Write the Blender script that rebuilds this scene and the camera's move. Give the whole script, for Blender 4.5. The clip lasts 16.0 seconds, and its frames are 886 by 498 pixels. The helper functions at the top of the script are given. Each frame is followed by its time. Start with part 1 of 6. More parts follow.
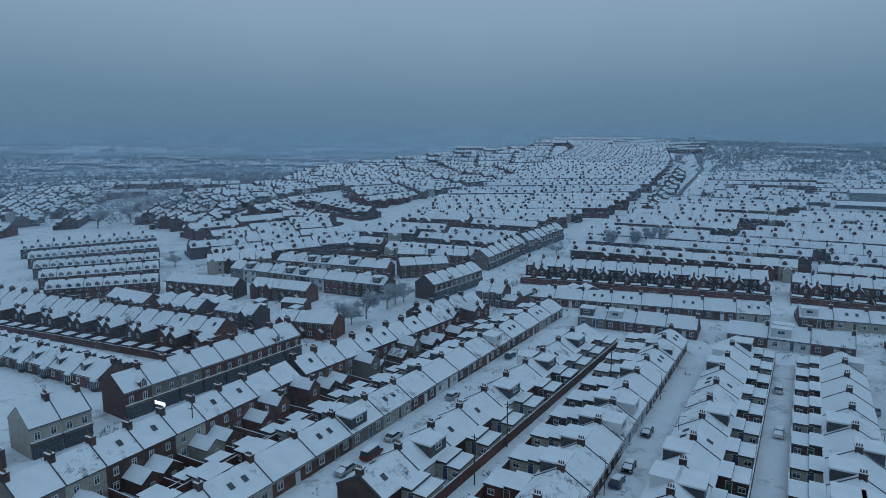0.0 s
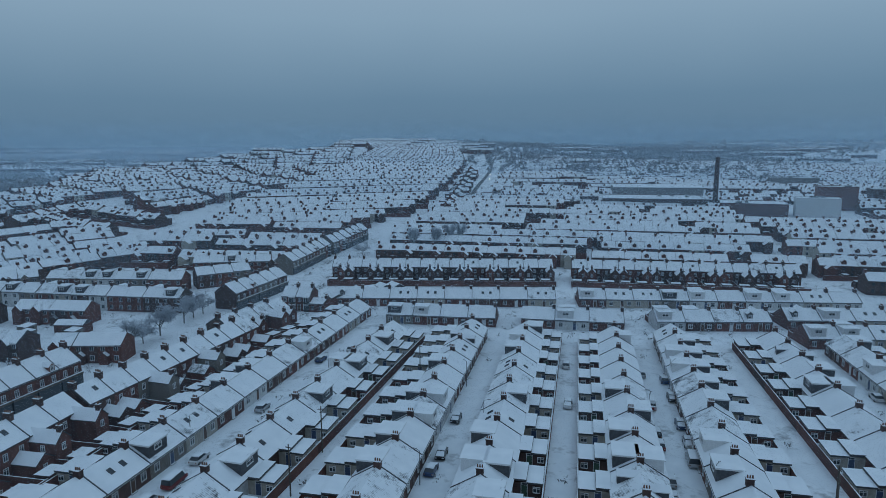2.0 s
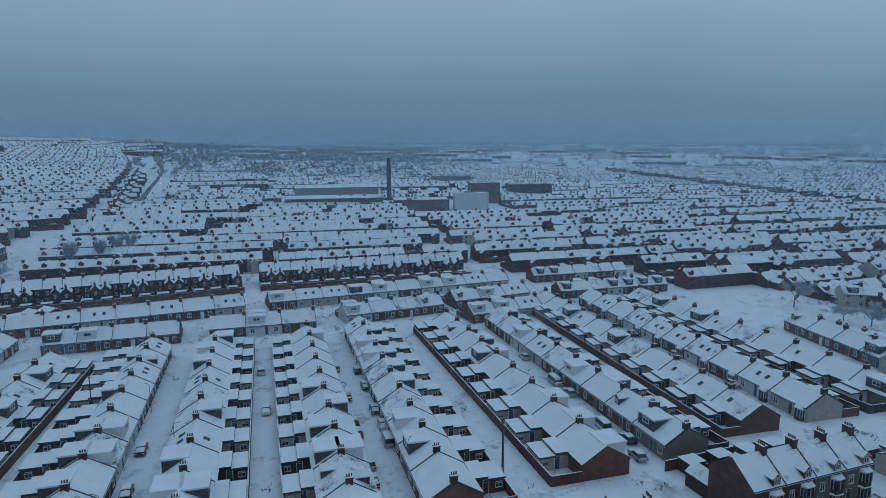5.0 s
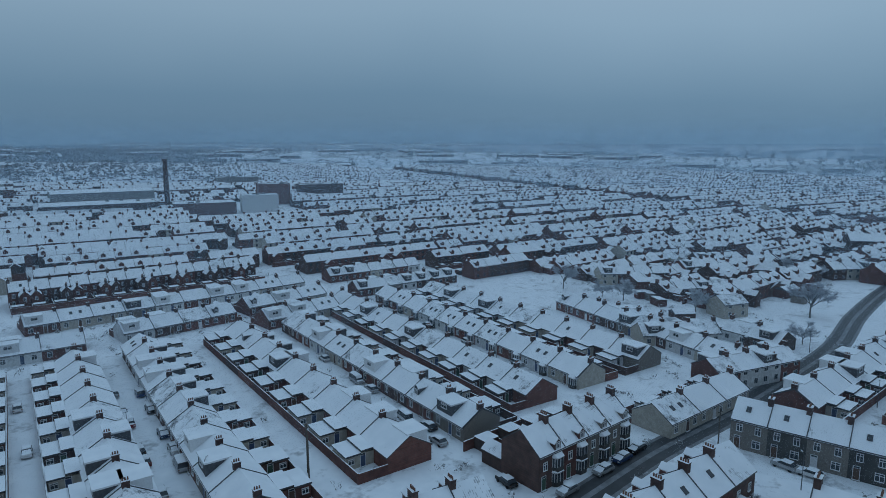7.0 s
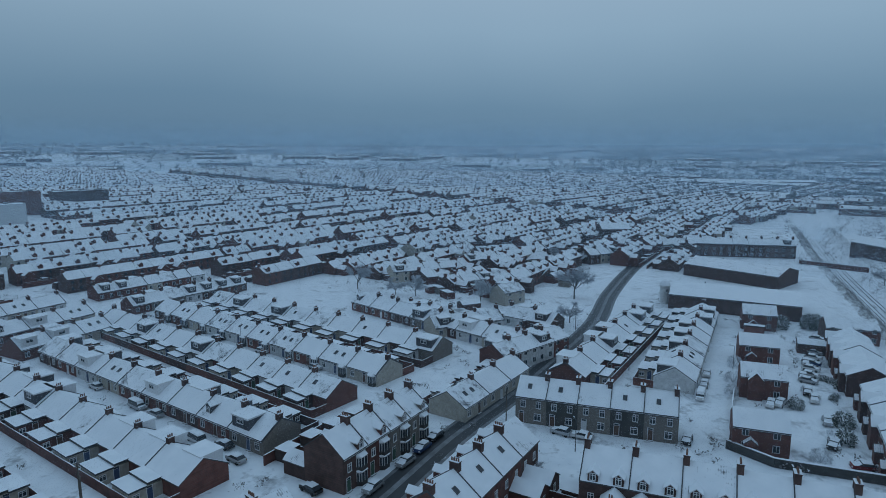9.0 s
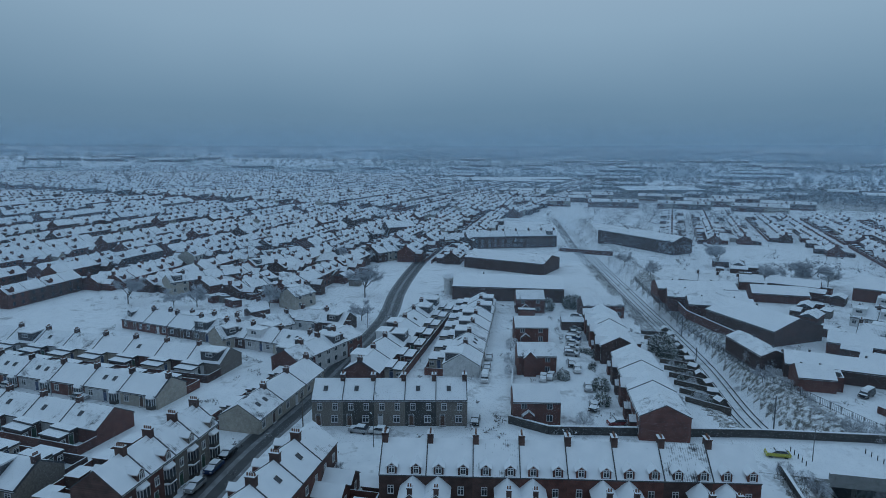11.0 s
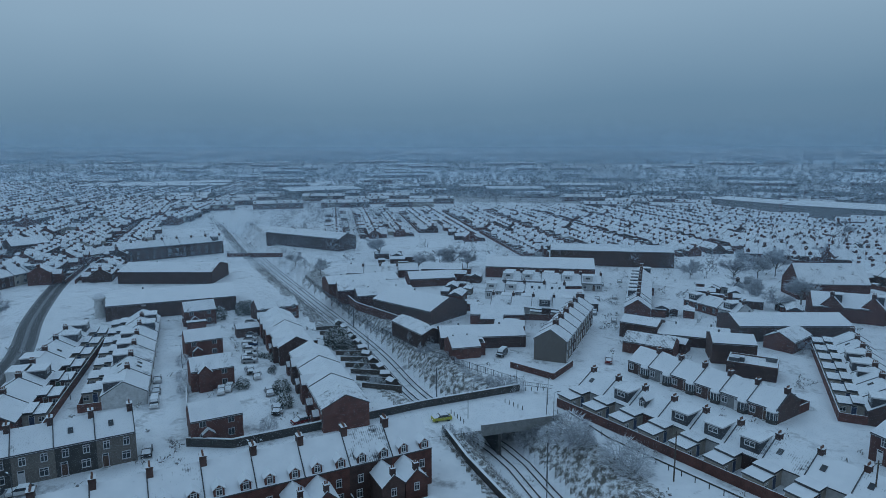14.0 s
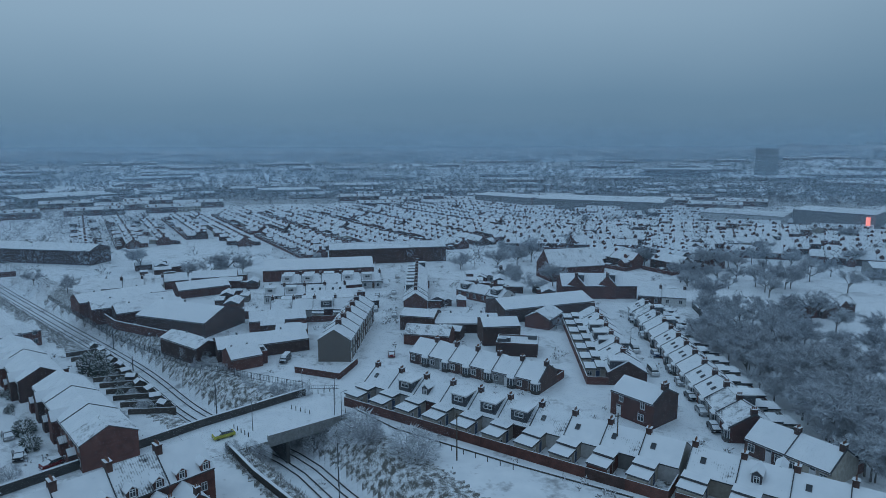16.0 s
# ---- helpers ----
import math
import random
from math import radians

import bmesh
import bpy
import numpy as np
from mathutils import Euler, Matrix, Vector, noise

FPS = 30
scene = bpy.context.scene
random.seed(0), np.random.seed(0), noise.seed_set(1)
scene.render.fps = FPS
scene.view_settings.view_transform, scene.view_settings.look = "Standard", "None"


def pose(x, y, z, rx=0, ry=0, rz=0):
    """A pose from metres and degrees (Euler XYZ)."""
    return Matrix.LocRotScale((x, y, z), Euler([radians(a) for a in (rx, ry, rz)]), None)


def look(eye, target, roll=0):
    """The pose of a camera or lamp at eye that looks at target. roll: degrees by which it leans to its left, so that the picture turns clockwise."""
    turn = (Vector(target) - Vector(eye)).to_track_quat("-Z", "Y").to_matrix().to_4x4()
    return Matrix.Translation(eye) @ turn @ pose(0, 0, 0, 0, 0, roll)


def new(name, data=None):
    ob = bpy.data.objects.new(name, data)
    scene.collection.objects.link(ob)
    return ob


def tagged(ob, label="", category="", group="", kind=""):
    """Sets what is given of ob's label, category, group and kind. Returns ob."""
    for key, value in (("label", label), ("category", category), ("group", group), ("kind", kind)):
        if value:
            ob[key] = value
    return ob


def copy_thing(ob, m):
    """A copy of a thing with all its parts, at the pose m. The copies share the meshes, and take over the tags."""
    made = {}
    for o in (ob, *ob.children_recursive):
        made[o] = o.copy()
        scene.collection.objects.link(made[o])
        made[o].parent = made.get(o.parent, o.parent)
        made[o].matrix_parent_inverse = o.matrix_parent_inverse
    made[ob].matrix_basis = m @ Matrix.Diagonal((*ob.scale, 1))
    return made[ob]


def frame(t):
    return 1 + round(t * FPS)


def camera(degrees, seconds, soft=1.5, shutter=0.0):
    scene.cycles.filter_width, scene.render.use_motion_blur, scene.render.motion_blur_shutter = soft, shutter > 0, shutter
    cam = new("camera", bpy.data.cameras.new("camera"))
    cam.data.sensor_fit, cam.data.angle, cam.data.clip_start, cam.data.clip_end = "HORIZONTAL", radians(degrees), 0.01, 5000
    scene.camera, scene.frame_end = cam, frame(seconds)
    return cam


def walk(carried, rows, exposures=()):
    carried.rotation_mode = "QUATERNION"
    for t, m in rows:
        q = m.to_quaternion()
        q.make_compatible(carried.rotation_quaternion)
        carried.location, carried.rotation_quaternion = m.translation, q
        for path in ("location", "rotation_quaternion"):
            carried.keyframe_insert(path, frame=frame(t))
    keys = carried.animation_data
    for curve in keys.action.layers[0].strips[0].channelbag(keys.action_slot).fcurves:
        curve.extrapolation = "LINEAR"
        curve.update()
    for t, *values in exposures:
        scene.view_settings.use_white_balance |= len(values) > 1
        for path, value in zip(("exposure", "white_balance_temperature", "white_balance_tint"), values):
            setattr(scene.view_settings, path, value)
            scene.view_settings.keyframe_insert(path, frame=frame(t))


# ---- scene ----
# A drone hangs over the roofs and turns to its right; it stays where it is.
cam = camera(70.01, 16.0, soft=0.6)
EYE = (0.0, 0.0, 56.0)
ROWS = [  # seconds, yaw, pitch, lean
    (0.0, 0.00, -9.25, -0.23),
    (0.5, -4.40, -9.24, -0.25),
    (1.0, -8.83, -9.23, -0.25),
    (1.5, -13.27, -9.23, -0.31),
    (2.0, -17.71, -9.24, -0.34),
    (2.5, -22.20, -9.24, -0.31),
    (3.0, -26.76, -9.26, -0.30),
    (3.5, -31.48, -9.23, -0.32),
    (4.0, -36.31, -9.24, -0.28),
    (4.5, -41.11, -9.24, -0.21),
    (5.0, -45.88, -9.22, -0.11),
    (7.5, -69.23, -9.29, -0.16),
    (8.0, -73.93, -9.25, -0.13),
    (8.5, -78.69, -9.23, -0.21),
    (9.0, -83.44, -9.22, -0.19),
    (11.5, -107.52, -9.23, -0.02),
    (12.0, -112.41, -9.22, 0.00),
    (12.5, -117.33, -9.18, -0.03),
    (13.0, -122.25, -9.16, -0.06),
    (13.5, -127.27, -9.15, -0.13),
    (14.0, -132.31, -9.13, -0.11),
    (14.5, -137.37, -9.12, -0.17),
    (15.0, -142.40, -9.10, -0.15),
    (15.5, -147.40, -9.12, -0.07),
    (16.0, -152.42, -9.16, -0.16),
]


def heading(yaw, pitch, lean):
    """The level camera's pose at EYE, turned by yaw, then tilted, then leant to its left."""
    return pose(*EYE, 90 + pitch, 0, yaw) @ pose(0, 0, 0, 0, 0, lean)


walk(cam, [(t, heading(yaw, pitch, lean)) for t, yaw, pitch, lean in ROWS])

# ---- light: an overcast winter dusk ----
world = bpy.data.worlds.new("dusk_sky")
scene.world = world
world.use_nodes = True
wn, wl = world.node_tree.nodes, world.node_tree.links
wn.clear()
w_out, w_bg = wn.new("ShaderNodeOutputWorld"), wn.new("ShaderNodeBackground")
w_sky = wn.new("ShaderNodeTexSky")
w_sky.sky_type, w_sky.sun_disc = "NISHITA", False
w_sky.sun_elevation, w_sky.sun_rotation = radians(6), radians(255)
w_dim = wn.new("ShaderNodeMix")
w_dim.data_type, w_dim.blend_type = "RGBA", "MULTIPLY"
w_dim.inputs[0].default_value, w_dim.inputs[7].default_value = 1.0, (0.02, 0.022, 0.03, 1)
w_geo, w_sep, w_ramp = wn.new("ShaderNodeTexCoord"), wn.new("ShaderNodeSeparateXYZ"), wn.new("ShaderNodeValToRGB")
wl.new(w_geo.outputs["Generated"], w_sep.inputs[0])
w_noise = wn.new("ShaderNodeTexNoise")
w_noise.inputs["Scale"].default_value, w_noise.inputs["Detail"].default_value = 1.6, 3.0
wl.new(w_geo.outputs["Generated"], w_noise.inputs["Vector"])
w_add = wn.new("ShaderNodeMath")
w_add.operation = "MULTIPLY_ADD"
wl.new(w_noise.outputs[0], w_add.inputs[0])
w_add.inputs[1].default_value = 0.10
wl.new(w_sep.outputs[2], w_add.inputs[2])
wl.new(w_add.outputs[0], w_ramp.inputs[0])
ramp = w_ramp.color_ramp
ramp.elements[0].position, ramp.elements[0].color = 0.02, (0.094, 0.184, 0.292, 1)
ramp.elements[1].position, ramp.elements[1].color = 0.12, (0.130, 0.236, 0.350, 1)
for at, colour in ((0.24, (0.236, 0.362, 0.485, 1)), (0.36, (0.306, 0.428, 0.555, 1)), (0.95, (0.250, 0.395, 0.560, 1))):
    ramp.elements.new(at).color = colour
w_mix = wn.new("ShaderNodeMix")
w_mix.data_type = "RGBA"
w_mix.inputs[0].default_value = 0.95
wl.new(w_sky.outputs[0], w_dim.inputs[6])
wl.new(w_dim.outputs[2], w_mix.inputs[6])
wl.new(w_ramp.outputs[0], w_mix.inputs[7])
w_dot, w_glow = wn.new("ShaderNodeVectorMath"), wn.new("ShaderNodeMapRange")
w_dot.operation, w_dot.inputs[1].default_value = "DOT_PRODUCT", (0.88, -0.47, 0.0)
wl.new(w_geo.outputs["Generated"], w_dot.inputs[0])
wl.new(w_dot.outputs["Value"], w_glow.inputs[0])
w_glow.interpolation_type = "SMOOTHSTEP"
for i, v in ((1, 0.2), (2, 1.0), (3, 1.0), (4, 1.08)):
    w_glow.inputs[i].default_value = v
wl.new(w_glow.outputs[0], w_bg.inputs[1])
wl.new(w_mix.outputs[2], w_bg.inputs[0])
wl.new(w_bg.outputs[0], w_out.inputs[0])
sun = new("sun", bpy.data.lights.new("sun", "SUN"))
sun.data.energy, sun.data.angle, sun.data.color = 0.2, radians(40), (0.5, 0.78, 1.0)
sun.matrix_world = look((60, 20, 90), (0, 0, 0))


# ---- materials ----
def shader(name, base, rough=0.8, metal=0.0):
    m = bpy.data.materials.new(name)
    m.use_nodes = True
    b = m.node_tree.nodes["Principled BSDF"]
    b.inputs["Base Color"].default_value = (*base, 1)
    b.inputs["Roughness"].default_value, b.inputs["Metallic"].default_value = rough, metal
    return m, m.node_tree.nodes, m.node_tree.links, b


def grain(nodes, links, scale, detail=4.0, coords="Object"):
    tc, no = nodes.new("ShaderNodeTexCoord"), nodes.new("ShaderNodeTexNoise")
    links.new(tc.outputs[coords], no.inputs["Vector"])
    no.inputs["Scale"].default_value, no.inputs["Detail"].default_value = scale, detail
    return no.outputs[0]


def ramp_of(nodes, links, value, stops):
    r = nodes.new("ShaderNodeValToRGB")
    links.new(value, r.inputs[0])
    e = r.color_ramp.elements
    e[0].position, e[0].color = stops[0][0], (*stops[0][1], 1)
    e[1].position, e[1].color = stops[-1][0], (*stops[-1][1], 1)
    for at, c in stops[1:-1]:
        e.new(at).color = (*c, 1)
    return r.outputs[0]


def blend(nodes, links, fac, a, b, mode="MIX"):
    m = nodes.new("ShaderNodeMix")
    m.data_type, m.blend_type = "RGBA", mode
    for socket, v in ((m.inputs[0], fac), (m.inputs[6], a), (m.inputs[7], b)):
        if isinstance(v, (int, float)):
            socket.default_value = v
        elif isinstance(v, tuple):
            socket.default_value = (*v, 1)
        else:
            links.new(v, socket)
    return m.outputs[2]


def calc(nodes, links, op, a, b=0.5, c=0.5):
    m = nodes.new("ShaderNodeMath")
    m.operation = op
    for socket, v in zip(m.inputs, (a, b, c)):
        if isinstance(v, (int, float)):
            socket.default_value = v
        else:
            links.new(v, socket)
    return m.outputs[0]


def bumped(nodes, links, b, height, strength, distance):
    n = nodes.new("ShaderNodeBump")
    n.inputs["Strength"].default_value, n.inputs["Distance"].default_value = strength, distance
    links.new(height, n.inputs["Height"])
    links.new(n.outputs[0], b.inputs["Normal"])


def plain(name, base, spread=0.18, scale=1.3, rough=0.85, metal=0.0, coords="Object"):
    """A painted, rendered or earthen surface with blotches and fine grain, each thing a shade of its own."""
    m, n, l, b = shader(name, base, rough, metal)
    lo, hi = tuple(c * (1 - spread) for c in base), tuple(min(1, c * (1 + spread)) for c in base)
    broad = ramp_of(n, l, grain(n, l, scale, 5, coords), [(0.3, lo), (0.7, hi)])
    fine = ramp_of(n, l, grain(n, l, scale * 14, 3, coords), [(0.3, (0.86, 0.86, 0.86)), (0.7, (1.0, 1.0, 1.0))])
    info = n.new("ShaderNodeObjectInfo")
    tone = ramp_of(n, l, info.outputs["Random"], [(0.0, (0.80, 0.80, 0.82)), (1.0, (1.0, 1.0, 1.0))])
    l.new(blend(n, l, 1.0, blend(n, l, 1.0, broad, fine, "MULTIPLY"), tone, "MULTIPLY"), b.inputs["Base Color"])
    return m


def snow_cover(name, under, cover, scale=0.5, ribs=0.0):
    """Snow over a dark surface: a share of it shows through in blotches, more on some things than on others."""
    m, n, l, b = shader(name, (0.8, 0.83, 0.87), 0.75)
    info = n.new("ShaderNodeObjectInfo")
    patch = calc(n, l, "MULTIPLY_ADD", grain(n, l, scale * 5, 4), 0.35, calc(n, l, "MULTIPLY", grain(n, l, scale, 5), 0.65))
    bare = calc(n, l, "MULTIPLY_ADD", calc(n, l, "POWER", info.outputs["Random"], 4.0), 0.16, cover)
    if ribs:
        tc, wave = n.new("ShaderNodeTexCoord"), n.new("ShaderNodeTexWave")
        l.new(tc.outputs["Object"], wave.inputs["Vector"])
        wave.bands_direction = "X"
        wave.inputs["Scale"].default_value, wave.inputs["Distortion"].default_value = 0.9, 0.15
        thin = calc(n, l, "GREATER_THAN", info.outputs["Random"], 0.72)
        bare = calc(n, l, "ADD", bare, calc(n, l, "MULTIPLY", calc(n, l, "MULTIPLY", wave.outputs[1], thin), ribs))
    show = calc(n, l, "SMOOTH_MIN", 1.0, calc(n, l, "MAXIMUM", calc(n, l, "MULTIPLY", calc(n, l, "SUBTRACT", bare, patch), 7.0), 0.0), 0.1)
    white = ramp_of(n, l, grain(n, l, 0.35, 4), [(0.3, (0.74, 0.77, 0.81)), (0.7, (0.84, 0.86, 0.89))])
    l.new(blend(n, l, show, white, under), b.inputs["Base Color"])
    bumped(n, l, b, grain(n, l, 3.0, 5), 0.35, 0.06)
    return m


def brickwork(name, base, mortar):
    m, n, l, b = shader(name, base, 0.9)
    tc, tex = n.new("ShaderNodeTexCoord"), n.new("ShaderNodeTexBrick")
    flip = n.new("ShaderNodeMapping")
    flip.inputs["Rotation"].default_value = (radians(90), 0, 0)
    l.new(tc.outputs["Object"], flip.inputs[0])
    l.new(flip.outputs[0], tex.inputs["Vector"])
    for key, c in (("Color1", base), ("Color2", tuple(v * 0.7 for v in base)), ("Mortar", mortar)):
        tex.inputs[key].default_value = (*c, 1)
    tex.inputs["Scale"].default_value, tex.inputs["Mortar Size"].default_value = 4.4, 0.012
    stain = ramp_of(n, l, grain(n, l, 0.7, 5), [(0.3, (0.55, 0.55, 0.58)), (0.7, (1.0, 1.0, 1.0))])
    info = n.new("ShaderNodeObjectInfo")
    tone = ramp_of(n, l, info.outputs["Random"], [(0.0, (0.65, 0.66, 0.70)), (1.0, (1.0, 1.0, 1.0))])
    l.new(blend(n, l, 1.0, blend(n, l, 1.0, tex.outputs[0], stain, "MULTIPLY"), tone, "MULTIPLY"), b.inputs["Base Color"])
    bumped(n, l, b, tex.outputs[1], 0.3, 0.01)
    return m


SNOW = snow_cover("snow", (0.30, 0.30, 0.30), 0.12)
ROOF = snow_cover("snowy_slates", (0.075, 0.08, 0.09), 0.32, 0.42, ribs=0.07)
FLATROOF = snow_cover("snowy_felt", (0.09, 0.09, 0.10), 0.24, 0.6)
ROADSNOW = snow_cover("trodden_snow", (0.34, 0.35, 0.37), 0.42, 0.16)
# GARDEN: bare yard floor, its colour also darkened for shade between the walls
GARDEN = snow_cover("dim_snowy_yard", (0.10, 0.095, 0.085), 0.46, 0.35)
SCRUB = snow_cover("snowy_scrub", (0.13, 0.125, 0.115), 0.54, 0.9)
ASPHALT = plain("wet_asphalt", (0.045, 0.047, 0.052), 0.3, 0.4, 0.55)
SLATE = plain("slate", (0.072, 0.076, 0.086), 0.3, 2.0, 0.6)
BRICK = brickwork("red_brick", (0.24, 0.098, 0.078), (0.13, 0.11, 0.10))
BROWN = brickwork("brown_brick", (0.155, 0.088, 0.076), (0.11, 0.10, 0.09))
BUFF = brickwork("buff_brick", (0.24, 0.19, 0.13), (0.22, 0.20, 0.17))
STONE = brickwork("dark_stone", (0.115, 0.108, 0.098), (0.07, 0.07, 0.07))
CREAM = plain("cream_render", (0.44, 0.405, 0.35))
WHITE = plain("white_render", (0.62, 0.63, 0.63))
GREY = plain("grey_render", (0.24, 0.245, 0.25))
PEBBLE = plain("pebbledash", (0.20, 0.18, 0.16), 0.3, 3.0)
PAINT = plain("white_paint", (0.74, 0.75, 0.76), 0.08, 4.0, 0.5)
TIMBER = plain("dark_timber", (0.105, 0.088, 0.074), 0.3, 3.0)
CONCRETE = plain("concrete", (0.30, 0.30, 0.29))
STEEL = plain("grey_steel", (0.16, 0.17, 0.18), 0.2, 3.0, 0.5, 0.6)
CLAY = plain("clay", (0.20, 0.10, 0.07), 0.3, 4.0)
RUBBER = plain("rubber", (0.02, 0.02, 0.022), 0.2, 6.0, 0.7)
BARK = plain("bark", (0.17, 0.165, 0.16), 0.3, 6.0)
FROST = plain("frosted_twigs", (0.56, 0.59, 0.63), 0.3, 0.8)
BRAMBLE = plain("frosted_brambles", (0.30, 0.30, 0.30), 0.45, 1.2)
LEAF = plain("frosted_evergreen", (0.10, 0.125, 0.11), 0.5, 1.5)
GLASS = shader("window_glass", (0.05, 0.058, 0.068), 0.08)[0]
DOORS = [plain("door_" + k, c, 0.1, 3.0, 0.5) for k, c in (("white", (0.7, 0.71, 0.72)), ("brown", (0.10, 0.05, 0.03)), ("blue", (0.05, 0.08, 0.16)), ("green", (0.04, 0.09, 0.06)), ("dark", (0.03, 0.03, 0.035)))]
PAINTS = [shader("car_" + k, c, 0.25, 0.3)[0] for k, c in (("black", (0.02, 0.02, 0.022)), ("silver", (0.35, 0.36, 0.37)), ("blue", (0.03, 0.06, 0.14)), ("red", (0.18, 0.02, 0.02)), ("white", (0.6, 0.6, 0.6)), ("yellow", (0.42, 0.40, 0.06)))]


def lamp_glow(name, colour, power):
    m, n, l, b = shader(name, colour)
    b.inputs["Emission Color"].default_value, b.inputs["Emission Strength"].default_value = (*colour, 1), power
    return m


SIGN_WHITE = lamp_glow("lit_sign_white", (0.8, 0.9, 1.0), 1.4)
SIGN_RED = lamp_glow("lit_sign_red", (0.9, 0.25, 0.2), 1.2)
HEADLIGHT = lamp_glow("lit_lamp", (1.0, 0.82, 0.5), 5.0)


# ---- lie of the land ----
def land(x, y):
    """Height of the ground: level near the middle, a hill to the north that falls off behind its crest, far hills all round."""
    r = np.hypot(x, y)
    az = np.degrees(np.arctan2(x, y))
    k = np.interp(az, [-180, -70, -35, -18, -8, 12, 32, 60, 100, 150, 180], [0.0, 0.0, 0.015, 0.046, 0.058, 0.064, 0.028, 0.018, 0.0, -0.006, 0.0])
    crest = np.interp(az, [-180, -40, -18, -12, 3, 16, 34, 60, 180], [1500, 900, 640, 720, 1040, 1330, 1500, 1530, 1530])
    steep = np.interp(az, [-60, -30, -10, 10, 20, 40], [0.0, 0.05, 0.09, 0.06, 0.02, 0.0])
    far = np.clip(r - 230, 0, crest - 230)
    rise = k * far * np.minimum(1.0, far / 150)
    behind = np.minimum(np.clip(rise - 4, 0, 90), steep * np.clip(r - crest, 0, 2500))
    hills = np.clip(r - 1150, 0, 1900)
    level = np.interp(az, [-50, -30, 12, 30, 60, 180], [0.030, 0.030, 0.012, 0.014, 0.021, 0.021])
    return rise - behind + level * hills * np.minimum(1.0, hills / 300)


class Geo:
    """Collects the faces of one mesh, each with the number of its material."""

    def __init__(self):
        self.v, self.f, self.m = [], [], []

    def face(self, pts, mat=0):
        n = len(self.v)
        self.v += [tuple(p) for p in pts]
        self.f.append(tuple(range(n, n + len(pts))))
        self.m.append(mat)
        return self

    def hexa(self, p, mat=0, top=None):
        """Eight corners: four below, four above, each counter-clockwise."""
        n, t = len(self.v), mat if top is None else top
        self.v += [tuple(q) for q in p]
        for q, k in (((0, 1, 5, 4), mat), ((1, 2, 6, 5), mat), ((2, 3, 7, 6), mat), ((3, 0, 4, 7), mat), ((4, 5, 6, 7), t), ((3, 2, 1, 0), mat)):
            self.f.append(tuple(n + i for i in q))
            self.m.append(k)
        return self

    def box(self, x0, x1, y0, y1, z0, z1, mat=0, top=None):
        return self.hexa([(x0, y0, z0), (x1, y0, z0), (x1, y1, z0), (x0, y1, z0), (x0, y0, z1), (x1, y0, z1), (x1, y1, z1), (x0, y1, z1)], mat, top)

    def tube(self, a, b, ra, rb, mat=0, sides=5):
        a, b = Vector(a), Vector(b)
        q = (b - a).to_track_quat("Z", "Y")
        n = len(self.v)
        for c, r in ((a, ra), (b, rb)):
            for i in range(sides):
                w = 2 * math.pi * i / sides
                self.v.append(tuple(c + q @ Vector((r * math.cos(w), r * math.sin(w), 0))))
        for i in range(sides):
            j = (i + 1) % sides
            self.f.append((n + i, n + j, n + sides + j, n + sides + i))
            self.m.append(mat)
        self.f.append(tuple(n + sides + i for i in range(sides)))
        self.m.append(mat)
        return self

    def ridge(self, x0, x1, d, e, r, mat=0, edge=1, thick=0.2, over=0.25):
        """A pitched roof of two thick slopes along x."""
        for s in (-1, 1):
            y, dz = s * (d / 2 + over), over * (r - e) / (d / 2)
            lo = [(x0, y, e - dz - 0.02), (x1, y, e - dz - 0.02), (x1, 0, r - 0.02), (x0, 0, r - 0.02)]
            hi = [(x0, y, e - dz + thick), (x1, y, e - dz + thick), (x1, 0, r + thick), (x0, 0, r + thick)]
            if s > 0:
                lo, hi = [lo[i] for i in (1, 0, 3, 2)], [hi[i] for i in (1, 0, 3, 2)]
            self.hexa(lo + hi, edge, mat)
        return self

    def mesh(self, name, mats):
        me = bpy.data.meshes.new(name)
        me.from_pydata(self.v, [], self.f)
        for m in mats:
            me.materials.append(m)
        me.polygons.foreach_set("material_index", self.m)
        me.update()
        return me


def part(name, g, mats, parent, label="", at=None):
    """One mesh object under a thing or under a part; g is a Geo or a mesh that alike parts share."""
    ob = new(name, g.mesh(name, mats) if isinstance(g, Geo) else g)
    ob.parent = parent
    if at is not None:
        ob.matrix_basis = at
    return tagged(ob, label)


def empty(name, label, category, group="", kind=""):
    ob = bpy.data.objects.new(name, None)
    scene.collection.objects.link(ob)
    return tagged(ob, label, category, group, kind)


PROTOS = {}


def place(key, builder, m):
    """The first of a kind is built at m, the next ones copy it."""
    if key in PROTOS:
        return copy_thing(PROTOS[key], m)
    PROTOS[key] = ob = builder()
    ob.matrix_basis = m
    return ob


def shared(key, builder):
    if key not in PROTOS:
        PROTOS[key] = builder()
    return PROTOS[key]


# ---- ground ----
CUT = [(44.7, -75.2), (65.7, -84.2), (82.1, -90.9), (115.3, -96.9), (157.2, -111.5), (233.5, -132.8), (329.6, -160.6), (464.6, -205.2)]


def to_line(x, y, line):
    """Distance of points from a bent line."""
    best = np.full(np.shape(x), 1e9)
    for (ax, ay), (bx, by) in zip(line, line[1:]):
        dx, dy = bx - ax, by - ay
        t = np.clip(((x - ax) * dx + (y - ay) * dy) / (dx * dx + dy * dy), 0, 1)
        best = np.minimum(best, np.hypot(x - ax - t * dx, y - ay - t * dy))
    return best


def terrain(x, y):
    """The land, with the railway cutting sunk into it."""
    d = to_line(x, y, CUT)
    return land(x, y) - 5.8 * np.clip((9.5 - d) / 5.0, 0, 1)


